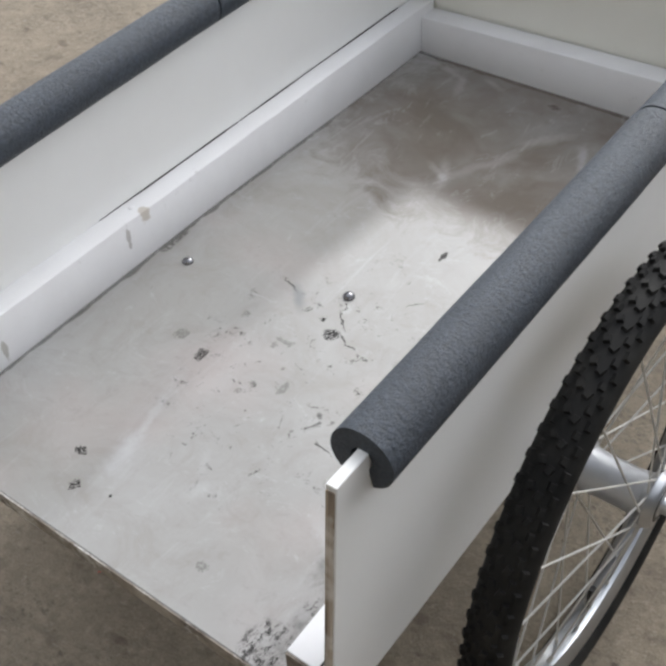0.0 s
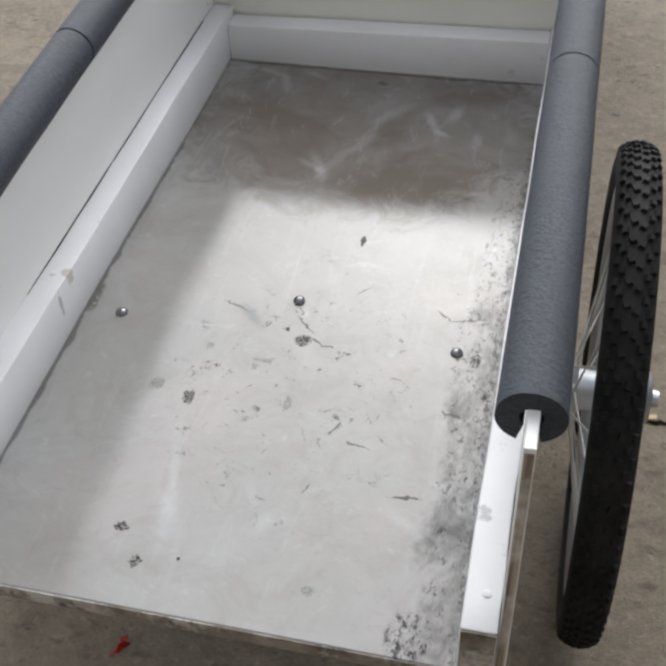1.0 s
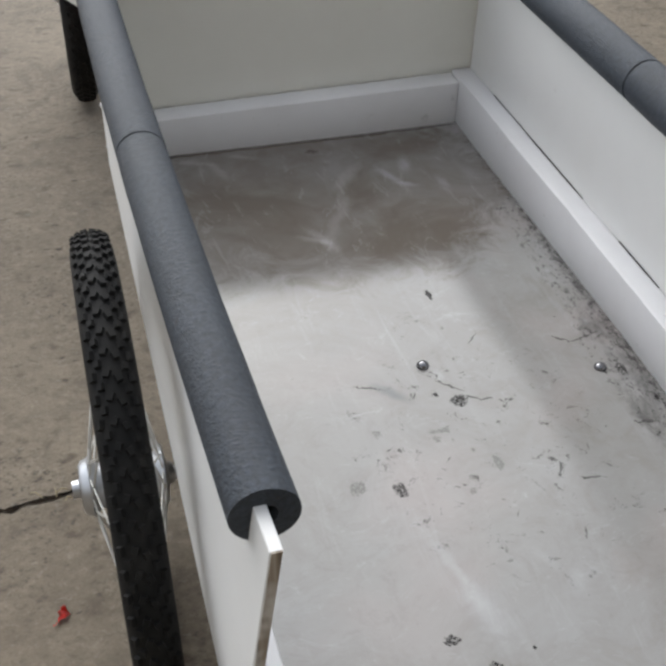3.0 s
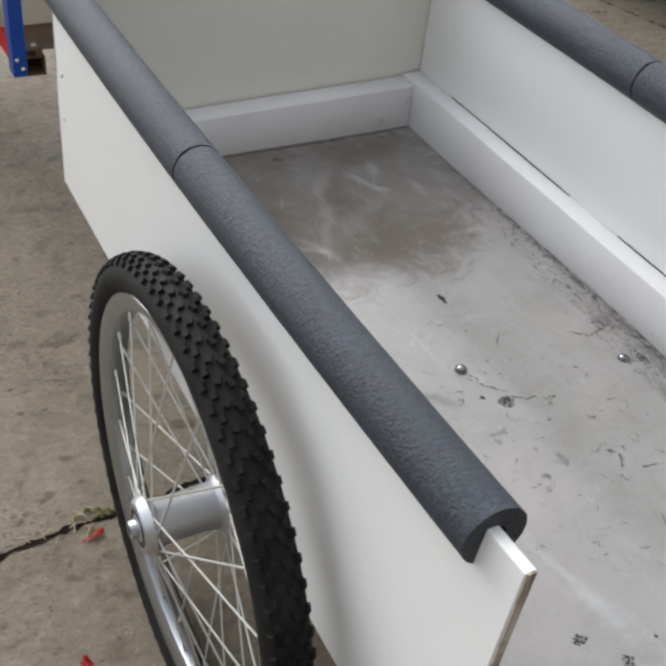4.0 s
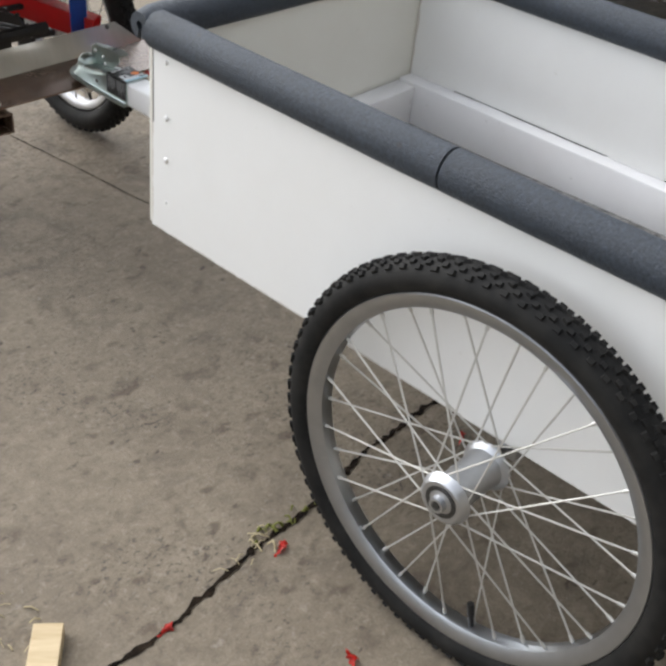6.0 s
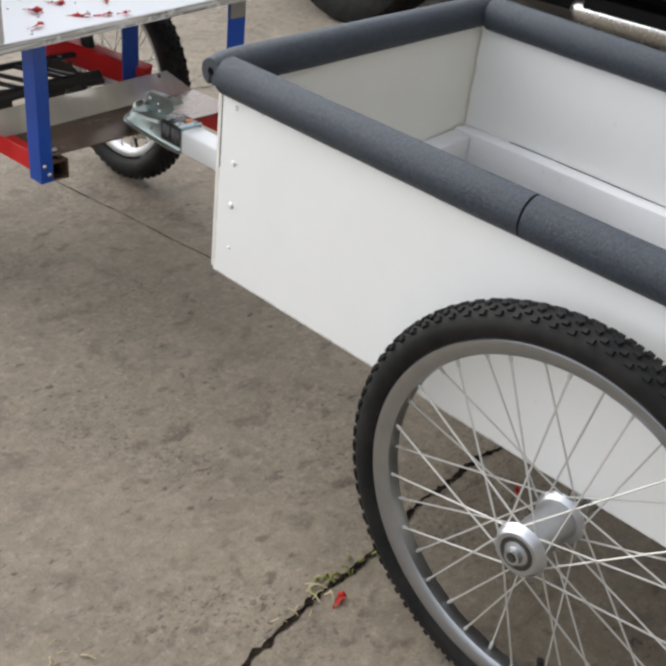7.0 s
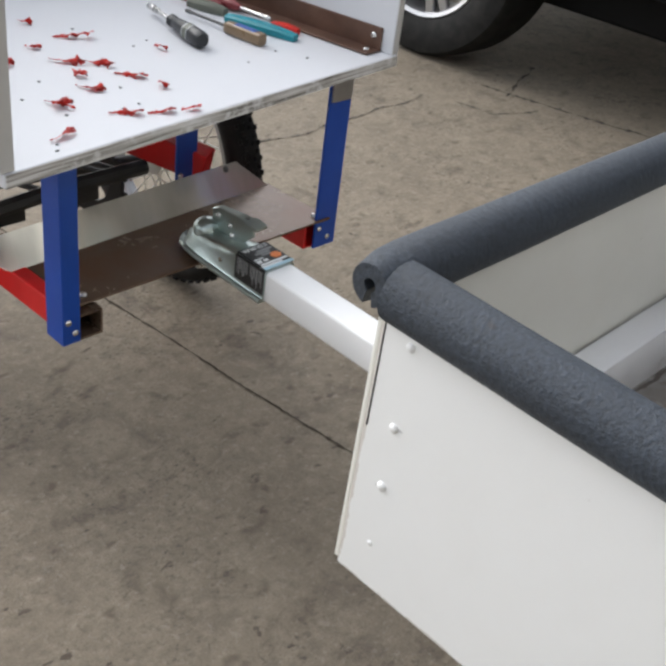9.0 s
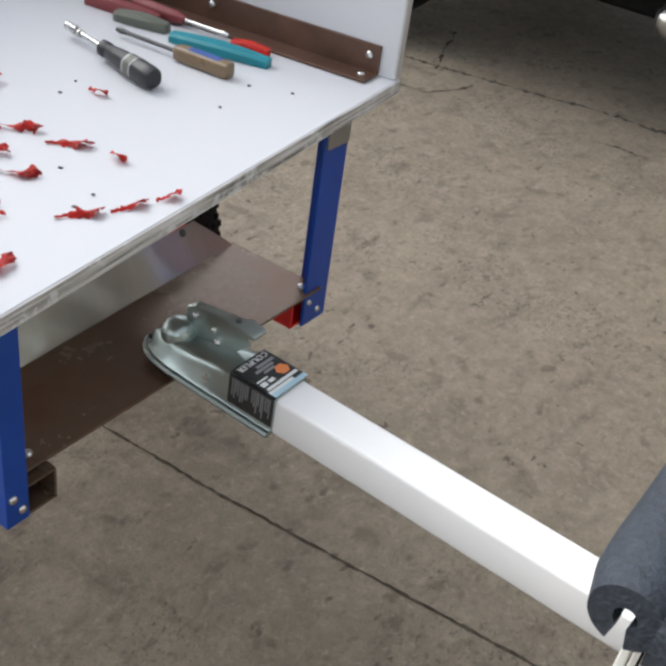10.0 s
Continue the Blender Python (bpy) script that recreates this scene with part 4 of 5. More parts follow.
for y, z, r in ((1.4570, 0.2900, 0.0036), (1.4340, 0.2860, 0.0032), (1.4290, 0.2745, 0.0040)):
    bm = bmesh.new()
    dome(bm, (LX, y, z), r, (-1, 0, 0), 0.8, 12)
    rod(bm, (LX - 0.0025, y, z), (LX + 0.0080, y, z), r * 0.6, 10)
    part("pin", bm, M_STEEL, lever, "bright steel pin", True)
bm = bmesh.new()
rod(bm, (TX - 0.0242, 1.416, 0.2560), (TX + 0.0242, 1.416, 0.2560), 0.0034, 12)
part("pin", bm, M_STEEL, cpl, "bright steel pin", True)

# sticker that wraps the coupler's rear end; its illegible print as plain bars
bm = bmesh.new()
ya, yb = 1.3385, 1.3885
SW, SZ = 0.0228, 0.2798
box(bm, TX - SW, TX + SW, ya, yb, SZ, SZ + 0.0010)
box(bm, TX - SW - 0.0016, TX - SW - 0.0004, ya, yb, 0.2470, 0.2790)
stk = part("sticker", bm, M_LABEL, cpl, "black printed sticker with pale lettering")
cu = bpy.data.curves.new("lettering", "FONT")
cu.body = "COUPLER"
cu.size, cu.align_x, cu.extrude = 0.0088, "CENTER", 0.0002
word = bpy.data.objects.new("lettering", cu)
me = bpy.data.meshes.new_from_object(word)
bpy.data.objects.remove(word)
bm = bmesh.new()
bm.from_mesh(me)
bpy.data.meshes.remove(me)
part("lettering", bm, M_INK, stk, "pale printed word on the sticker").matrix_basis = pose(TX, yb - 0.0026, SZ + 0.0013, 0, 0, 180)
rnd = random.Random(12)
bm = bmesh.new()
for y, x0, x1, h in ((yb - 0.0135, -0.004, 0.019, 0.0016), (yb - 0.0180, -0.010, 0.013, 0.0015), (yb - 0.0225, -0.004, 0.010, 0.0014)):
    box(bm, TX + x0, TX + x1, y - h, y + h, SZ + 0.0010, SZ + 0.0014)
y = yb - 0.004
while y > ya + 0.003:
    tall = rnd.uniform(0.014, 0.026)
    if abs(y - (ya + 0.026)) > 0.0022:
        box(bm, TX - SW - 0.0020, TX - SW - 0.0016, y - 0.0010, y, 0.2765 - tall, 0.2765)
    y -= rnd.uniform(0.0019, 0.0030)
tagged(part("print_bar", bm, M_INKDIM, stk), "dim grey printed bars on the sticker", kind="stuff")
bm = bmesh.new()
for x0, x1, y0, y1 in ((-0.0200, -0.0130, 0.0145, 0.0195), (-0.0100, -0.0030, 0.0150, 0.0190), (-0.0200, -0.0060, 0.0215, 0.0232)):
    box(bm, TX + x0, TX + x1, ya + y0, ya + y1, SZ + 0.0010, SZ + 0.0014)
tagged(part("print_bar", bm, M_INK, stk), "pale printed bars on the sticker", kind="stuff")
bm = bmesh.new()
cyl = [bm.verts.new((TX + 0.0125 + 0.0078 * math.cos(radians(60 * i)), ya + 0.0205 + 0.0068 * math.sin(radians(60 * i)), SZ + 0.0015)) for i in range(6)]
top = bm.faces.new(cyl)
ext = bmesh.ops.extrude_face_region(bm, geom=[top])
for v in ext["geom"]:
    if isinstance(v, bmesh.types.BMVert):
        v.co.z -= 0.0006
part("print_patch", bm, M_ORANGE, stk, "small orange printed patch")
for x0, x1, y0, y1, mat, lab in ((-SW, SW, -0.001, 0.0040, M_PALEBLUE, "pale blue printed band"), (-SW, 0.010, 0.0041, 0.0075, M_INK, "white printed band"), (-0.020, 0.021, 0.0088, 0.0120, M_INK, "white printed band")):
    bm = bmesh.new()
    box(bm, TX + x0, TX + x1, ya + y0, ya + y1, SZ + 0.0010, SZ + 0.0014)
    part("print_band", bm, mat, stk, lab)


# ---- the tricycle ----
trike = thing("cargo_tricycle", "cargo tricycle with a white open tray on blue posts", "tricycle")
ZP = 0.280          # hitch plate top
ZTT = 0.497         # tray floor top
TX0, TX1, TY0, TY1 = -0.3255, 0.297, 1.411, 2.12
# the tray sits a little askew on the frame
TRAY = Matrix.Translation((0, 1.41, 0)) @ Matrix.Rotation(radians(6.5), 4, "Z") @ Matrix.Translation((0, -1.41, 0))


def on_tray(ob):
    ob.matrix_basis = TRAY
    return ob


bm = bmesh.new()
box(bm, TX0, TX1, TY0, TY1, ZTT - 0.015, ZTT, 0.001)
on_tray(part("tray_floor", bm, M_TRAY, trike, "white melamine tray floor littered with shavings"))
bm = bmesh.new()
box(bm, TX0 + 0.001, TX1 - 0.001, TY0 - 0.0012, TY0 + 0.0005, ZTT - 0.0145, ZTT - 0.001)
on_tray(part("tray_edge", bm, M_TRAYEDGE, trike, "worn grey board edge"))
for x0, x1 in ((TX0 - 0.0005, TX0 + 0.0125), (TX1 - 0.0105, TX1 + 0.0025)):
    bm = bmesh.new()
    if x0 < 0:
        x0, x1 = x0 - 0.004, x1
    box(bm, x0, x1, TY0 + 0.002, TY1, ZTT + 0.0004, 0.825, 0.001)
    tp = on_tray(part("tray_side", bm, M_TRAY, trike, "white board tray side"))
    bm = bmesh.new()
    box(bm, x0 + 0.001, x1 - 0.001, TY0 + 0.0008, TY0 + 0.0025, ZTT + 0.001, 0.824)
    part("board_edge", bm, M_GREYEDGE, tp, "grey board edge")
bm = bmesh.new()
box(bm, TX0, TX1, TY1, TY1 + 0.012, ZTT - 0.015, 0.825, 0.001)
on_tray(part("tray_front", bm, M_TRAY, trike, "white board tray front"))

bm = bmesh.new()
xa = TX1 - 0.0108
box(bm, xa - 0.003, xa, 1.431, 2.10, ZTT + 0.0005, ZTT + 0.032, 0.001)
box(bm, xa - 0.032, xa - 0.003, 1.431, 2.10, ZTT + 0.0005, ZTT + 0.0035, 0.001)
ang = on_tray(part("angle_iron", bm, M_BROWN, trike, "brown-painted steel angle bolted along the tray side"))
for y, z in ((1.443, ZTT + 0.020), (1.64, ZTT + 0.02)):
    bm = bmesh.new()
    dome(bm, (xa - 0.003, y, z), 0.0045, (-1, 0, 0), 0.5, 10)
    part("rivet", bm, M_STEEL, ang, "bright rivet", True)
bm = bmesh.new()
dome(bm, (xa - 0.017, 1.443, ZTT + 0.0035), 0.0045, (0, 0, 1), 0.5, 10)
part("rivet", bm, M_STEEL, ang, "bright rivet", True)


def tube_box(bm2, a, b, w, h, bevel=0.002):
    a, b = Vector(a), Vector(b)
    d = b - a
    rot = d.to_track_quat("Y", "Z").to_matrix().to_4x4()
    box(bm2, -w / 2, w / 2, 0, d.length, -h / 2, h / 2, bevel, 2, Matrix.Translation(a) @ rot)


for x0, x1, y, z0, side in ((-0.2290, -0.206, 1.4385, 0.236, -1), (0.179, 0.2195, 1.449, 0.236, 1), (0.102, 0.139, 1.660, 0.25, 1)):
    bm = bmesh.new()
    box(bm, x0, x1, y, y + 0.004, z0, ZTT - 0.0155, 0.0008)
    xf = x1 - 0.004 if side > 0 else x0
    box(bm, xf, xf + 0.004, y + 0.003, y + 0.034, z0, ZTT - 0.0155, 0.0008)
    p0 = part("post", bm, M_BLUE, trike, "blue-painted steel angle post")
    bm = bmesh.new()
    dome(bm, ((x0 + x1) / 2 + 0.004, y, z0 + 0.014), 0.0042, (0, -1, 0), 0.6, 10)
    part("bolt", bm, M_STEEL, p0, "small bright bolt head", True)
    bm = bmesh.new()
    dome(bm, (x0 + 0.007, y, z0 + 0.030), 0.0042, (0, -1, 0), 0.6, 10)
    part("bolt", bm, M_STEEL, p0, "small bright bolt head", True)
bm = bmesh.new()
box(bm, 0.181, 0.216, 1.4455, 1.4485, 0.450, 0.4815)
part("bracket", bm, M_ALLOY, trike, "bare metal bracket under the tray")

for nm, a, b2, w, h in (("frame_tube", (-0.2150, 1.4750, 0.2640), (-0.222, 2.06, 0.2640), 0.020, 0.034), ("frame_tube", (0.156, 1.655, 0.287), (-0.075, 2.07, 0.375), 0.038, 0.044)):
    bm = bmesh.new()
    tube_box(bm, a, b2, w, h)
    part(nm, bm, M_RED, trike, "red-painted steel frame tube")
# short square tubes under the plate, their open ends towards the trailer


def open_tube(x0, x1, y0, y1, z0, z1, mat, label):
    b = bmesh.new()
    w = 0.0025
    box(b, x0, x0 + w, y0, y1, z0, z1)
    box(b, x1 - w, x1, y0, y1, z0, z1)
    box(b, x0 + w, x1 - w, y0, y1, z0, z0 + w)
    box(b, x0 + w, x1 - w, y0, y1, z1 - w, z1)
    return part("frame_tube", b, mat, trike, label)


open_tube(-0.2085, -0.1745, 1.441, 1.66, 0.235, 0.2685, M_RUST, "rusty open square frame tube")
open_tube(0.164, 0.204, 1.4540, 1.66, 0.238, 0.2765, M_RED, "red open square frame tube")

# hitch plate: flat part, then the bent-up sheet
bm = bmesh.new()
vs = box(bm, -0.205, 0.203, 1.4455, 1.570, ZP - 0.003, ZP, 0.0008)
for v in vs:
    if v.co.y > 1.5:
        v.co.y += 0.05 * (v.co.x - 0.13)
part_plate = part("hitch_plate", bm, M_RUST, trike, "flat rusty brown steel hitch plate")
for x in (-0.188, 0.186):
    bm = bmesh.new()
    dome(bm, (x, 1.4605, ZP), 0.0048, (0, 0, 1), 0.7, 10)
    part("bolt", bm, M_STEEL, part_plate, "small bright bolt head", True)
bm = bmesh.new()
SLOPE = radians(63)
rows4 = []
for i in range(25):         # a slightly wavy sheet with skewed ends
    u = i / 24
    ring = []
    for d, x0, x1 in ((0.0, -0.224, 0.200), (0.0235, -0.256, 0.175), (0.047, -0.286, 0.150)):
        x = x0 + (x1 - x0) * u
        yb = 1.5665 + 0.05 * (x - 0.13)
        wave = 0.0009 * math.sin(11 * u + 30 * d) * d / 0.05
        ring.append(bm.verts.new((x, yb + d * math.cos(SLOPE) + wave, ZP - 0.001 + d * math.sin(SLOPE) - wave)))
    rows4.append(ring)
for p, q in zip(rows4, rows4[1:]):
    for j in range(2):
        bm.faces.new((p[j], q[j], q[j + 1], p[j + 1]))
bmesh.ops.solidify(bm, geom=list(bm.faces), thickness=0.0022)
sheet = part("bent_sheet", bm, M_SHEET, trike, "polished steel sheet bent upward", True)
for x, lift in ((-0.238, 0.030), (0.128, 0.040)):
    bm = bmesh.new()
    dome(bm, (x, 1.5665 + 0.05 * (x - 0.13) + lift * math.cos(SLOPE), ZP - 0.001 + lift * math.sin(SLOPE) + 0.0012), 0.0045, (0, -math.sin(SLOPE), math.cos(SLOPE)), 0.7, 10)
    part("bolt", bm, M_DARKSTEEL, sheet, "dark bolt head", True)

# hitch ball under the coupler
bm = bmesh.new()
bmesh.ops.create_uvsphere(bm, u_segments=16, v_segments=10, radius=0.014, matrix=Matrix.Translation((TX - 0.002, 1.470, ZP + 0.010)))
rod(bm, (TX - 0.002, 1.470, ZP - 0.02), (TX - 0.002, 1.470, ZP), 0.013, 6)
part("hitch_ball", bm, M_STEEL, trike, "steel hitch ball bolted to the plate", True)

# black stay beside the rear post, and a thin cable
bm = bmesh.new()
rod(bm, (0.098, 1.760, 0.300), (0.076, 1.775, ZTT - 0.0155), 0.013, 12)
part("stay", bm, M_BLACK, trike, "black steel stay under the tray", True)
bm = bmesh.new()
sweep(bm, [(0.115, 1.665, 0.315), (0.16, 1.69, 0.309), (0.21, 1.76, 0.306)], 0.0022, 6)
part("cable", bm, M_BLACK, trike, "thin black cable", True)

# black carrier rails behind the sheet
bm = bmesh.new()
sweep(bm, [(-0.232, 1.600, 0.272), (-0.226, 1.600, 0.290), (-0.10, 1.600, 0.300), (0.03, 1.600, 0.300)], 0.011, 8)
box(bm, -0.20, -0.16, 1.592, 1.612, 0.272, 0.296, 0.001)
box(bm, -0.10, -0.05, 1.592, 1.612, 0.274, 0.300, 0.001)
CARRIER = Matrix.Translation((0.012, 0.055, 0.012))
part("carrier_rail", bm, M_BLACK, trike, "thick black steel carrier rail", True).matrix_basis = CARRIER
bm = bmesh.new()
sweep(bm, [(-0.222, 1.62, 0.276), (-0.216, 1.665, 0.290), (-0.196, 1.705, 0.298), (-0.15, 1.725, 0.300), (-0.02, 1.725, 0.302), (0.06, 1.72, 0.302)], 0.0065, 8)
part("carrier_loop", bm, M_BLACK, trike, "black bent carrier tube", True).matrix_basis = CARRIER
for i, x in enumerate((-0.175, -0.135, -0.075, -0.055)):
    bm = bmesh.new()
    sweep(bm, [(x + 0.05, 1.612, 0.298), (x, 1.72, 0.300)], 0.0045, 6)
    part("carrier_slat", bm, M_BLACK, trike, "", True).matrix_basis = CARRIER
bm = bmesh.new()
lathe(bm, [(0.035, -0.004), (0.055, -0.004), (0.055, 0.004), (0.035, 0.004)], 28, True, pose(0.02, 1.66, 0.285, 0, 0, 20))
for i in range(14):
    a = 2 * math.pi * i / 14
    box(bm, -0.003, 0.003, -0.004, 0.004, 0.053, 0.062, 0, 1, pose(0.02, 1.66, 0.285, 0, 0, 20) @ Matrix.Rotation(a, 4, "X"))
part("chain_ring", bm, M_BLACK, trike, "black chain ring", True).matrix_basis = CARRIER @ Matrix.Translation((-0.01, 0.04, -0.035))
bm = bmesh.new()
rod(bm, (-0.215, 1.865, 0.239), (0.18, 1.84, 0.224), 0.009, 10)
part("rear_axle", bm, M_BLACK, trike, "black rear axle", True)
bike_wheel(trike, pose(-0.2612, 1.8683, 0.240, 0, 0, -1.6), 0.240, turn=0.2, W=0.056, rows=60, depth=0.052, rim_mat=M_ALLOY)
bike_wheel(trike, pose(0.2290, 1.8386, 0.224, 0, 0, 178.2), 0.224, turn=0.7, W=0.056, rows=60, depth=0.052, rim_mat=M_ALLOY)


# ---- things in the tray ----
def shaving(m, length, curl, seed, name="plastic_shaving", grp="shavings on the tray", where="lying on the white tray"):
    """A torn, curled ribbon of red plastic."""
    rnd = random.Random(seed)
    b = bmesh.new()
    rows2 = []
    n = 16
    jag = [rnd.uniform(0.45, 1.4) for _ in range(n + 1)]
    jag2 = [rnd.uniform(0.45, 1.4) for _ in range(n + 1)]
    for i in range(n + 1):
        t = i / n
        x = length * (t - 0.5)
        y = 0.26 * length * curl * (t - 0.55) ** 2 + 0.0006 * rnd.uniform(-1, 1)
        head = max(0.0, min(1.0, (t - 0.25) / 0.35))
        w = (0.0009 + 0.0044 * head) * min(1.0, 5.0 * (1.02 - t)) + 0.0008
        zc = 0.0006 + 0.0024 * head * abs(math.sin(4.5 * t * (1 + 0.4 * curl) + seed))
        tw = 0.7 * math.sin(5 * t + seed)
        p = Vector((x, y, zc))
        u = Vector((0.35 * math.sin(9 * t + seed), math.cos(tw), math.sin(tw)))
        rows2.append((b.verts.new(p - u * w * jag[i]), b.verts.new(p + Vector((0, 0, 0.0010 * (0.4 + head)))), b.verts.new(p + u * w * jag2[i])))
    for p, q in zip(rows2, rows2[1:]):
        b.faces.new((p[0], p[1], q[1], q[0]))
        b.faces.new((p[1], p[2], q[2], q[1]))
    if length > 0.028:      # a torn flap folded over the thick end
        a0 = Vector((length * 0.28, 0.0005, 0.0022))
        tip = a0 + Vector((length * 0.06, rnd.choice((-1, 1)) * 0.0062, 0.0016))
        f0 = [b.verts.new(a0 + Vector((dx, 0, 0.001))) for dx in (-0.0035, 0.0, 0.0035)] + [b.verts.new(tip)]
        b.faces.new((f0[0], f0[1], f0[3]))
        b.faces.new((f0[1], f0[2], f0[3]))
    low = min(v.co.z for v in b.verts)
    for v in b.verts:
        v.co.z -= low - 0.0004
    r = bmesh.ops.solidify(b, geom=list(b.faces), thickness=0.0007)
    low = min(v.co.z for v in b.verts)
    for v in b.verts:
        v.co.z -= low
    ob = part(name, b, M_SHAVE)
    ob.matrix_world = m
    return tagged(ob, "torn curl of bright red plastic " + where, "shaving", grp)


TRAYBITS = ((-0.0555, 1.541, -55, 0.040, 0.6), (0.041, 1.594, -85, 0.022, 1.6), (-0.0485, 1.497, -98, 0.020, 1.9), (-0.121, 1.5345, -60, 0.036, 0.9), (-0.178, 1.517, -40, 0.030, 2.4),
            (-0.178, 1.507, 120, 0.026, 2.4), (-0.138, 1.4575, -33, 0.038, 0.5), (-0.1045, 1.438, -17, 0.034, 0.4), (-0.073, 1.4255, -18, 0.024, 0.7), (-0.229, 1.447, 15, 0.038, 0.9),
            (-0.088, 1.615, -54, 0.044, 0.5), (-0.062, 1.590, -60, 0.040, 0.8), (-0.104, 1.576, -96, 0.030, 1.8), (-0.030, 1.686, -31, 0.032, 1.0), (-0.012, 1.676, -25, 0.028, 1.3),
            (-0.0875, 1.6757, -46, 0.020, 1.7), (-0.037, 1.757, -57, 0.020, 1.2), (-0.15, 1.640, 30, 0.026, 1.2), (-0.205, 1.60, -20, 0.022, 1.4))
for i, (x, y, a, ln, cu) in enumerate(TRAYBITS):
    shaving(TRAY @ pose(x, y, ZTT + 0.0002, 0, 0, a), ln, cu, i)
rnd = random.Random(4)
CRUMBS = ((0.1779, 1.4692), (0.1623, 1.5093), (0.0997, 1.4993), (0.05, 1.6277), (-0.1066, 1.4725), (-0.152, 1.583), (-0.19, 1.49), (-0.245, 1.437), (-0.255, 1.425), (-0.09, 1.52), (-0.13, 1.47), (0.0, 1.71), (0.02, 1.62), (-0.2, 1.55))
for cx, cy in CRUMBS:
    b = bmesh.new()
    bmesh.ops.create_icosphere(b, subdivisions=1, radius=0.0017)
    for v in b.verts:
        v.co = Vector((v.co.x * rnd.uniform(0.7, 1.8), v.co.y * rnd.uniform(0.7, 1.5), v.co.z * 0.5 + 0.0008))
    ob = part("crumb", b, M_DARKSTEEL)
    ob.matrix_world = TRAY @ pose(cx, cy, ZTT, 0, 0, rnd.uniform(0, 180))
    tagged(ob, "tiny dark crumb of swarf on the white tray", "swarf", "crumbs on the tray")


def squared(b, r0, flat, grip=0.6):
    """Turns a round handle along x into one with four (flat) or six flats."""
    for v in b.verts:
        a, r = math.atan2(v.co.z, v.co.y), math.hypot(v.co.y, v.co.z)
        if r > r0 * grip:
            k2 = min(1.0, 0.84 / max(abs(math.cos(a)), abs(math.sin(a)))) if flat else 1 - 0.07 * abs(math.cos(3 * a))
            v.co.y *= k2
            v.co.z *= k2


def screwdriver(label, tip, end, shaft_r, handle_r, prof, mats, bands=(), flat=False, patch=None, socket=False):
    """A screwdriver lying with its handle's end at `end` and its tip at `tip`; prof: the handle's rows of radius and distance."""
    tip, end = Vector((*tip, 0)), Vector((*end, 0))
    d = tip - end
    L, hl = d.length, prof[-1][1]
    base = thing("screwdriver", label, "screwdriver", "hand tools on the tray", m=TRAY @ Matrix.Translation((end.x, end.y, ZTT + handle_r * (0.84 if flat else 0.98))) @ Matrix.Rotation(math.atan2(d.y, d.x), 4, "Z"))
    b = bmesh.new()
    lathe(b, [(0.0004, 0.0)] + list(prof) + [(0.0004, hl)], 24)
    squared(b, handle_r, flat)
    h = part("handle", b, mats[0], base, "", True)
    b = bmesh.new()
    rod(b, (hl - 0.002, 0, 0), (L - 0.004, 0, 0), shaft_r, 12)
    if socket:
        rod(b, (L - 0.018, 0, 0), (L, 0, 0), shaft_r * 1.6, 12)
        rod(b, (L - 0.026, 0, 0), (L - 0.023, 0, 0), shaft_r * 1.4, 12)
    else:
        rod(b, (L - 0.016, 0, 0), (L - 0.006, 0, 0), shaft_r, 10, shaft_r * 1.5)
        rod(b, (L - 0.006, 0, 0), (L, 0, 0), shaft_r * 1.5, 10, shaft_r * 0.9)
    part("shaft", b, mats[1], base, "steel shaft", True)
    for x0, x1, r, mat, text in bands:
        b = bmesh.new()
        lathe(b, [(r - 0.001, x0), (r, x0), (r, x1), (r - 0.001, x1)], 24)
        squared(b, r, flat)
        part("band", b, mat, h, text, True)
    if patch:
        x0, x1, w = patch
        b = bmesh.new()
        box(b, x0, x1, -w, w, handle_r * 0.84 - 0.0004, handle_r * 0.84 + 0.0003, 0.0002)
        part("print", b, M_BLUELAB, h, "faded blue printed panel")
    return base


screwdriver("charcoal-handled ratchet screwdriver with pale printed bands", (0.1318, 1.71), (0.0850, 1.5640), 0.0030, 0.0118,
            ((0.0090, 0.0007), (0.0111, 0.0045), (0.0118, 0.011), (0.0115, 0.038), (0.0094, 0.062), (0.0084, 0.071), (0.0068, 0.0755), (0.0070, 0.078), (0.0087, 0.080), (0.0087, 0.0865), (0.0061, 0.089)),
            (M_CHAR, M_STEEL), ((0.026, 0.0280, 0.0120, M_GREYLAB, "thin pale band"), (0.0283, 0.037, 0.0119, M_OLIVE, "olive printed band"), (0.0373, 0.0400, 0.0118, M_GREYLAB, "thin pale band")), False, None, True)
screwdriver("screwdriver with a square smoky brown handle and blue print", (0.1695, 1.6785), (0.163, 1.532), 0.0022, 0.0096,
            ((0.0080, 0.0003), (0.0093, 0.0015), (0.0096, 0.010), (0.0094, 0.058), (0.0084, 0.066), (0.0072, 0.0675)), (M_SMOKE, M_DARKSTEEL), (), True, (0.012, 0.050, 0.0050))
screwdriver("slim screwdriver with a maroon grip", (0.2440, 1.590), (0.2480, 1.718), 0.0022, 0.0085,
            ((0.0064, 0.001), (0.0085, 0.006), (0.0085, 0.032), (0.0075, 0.044), (0.0081, 0.055), (0.0060, 0.065), (0.0038, 0.070)), (M_MAROON, M_STEEL))


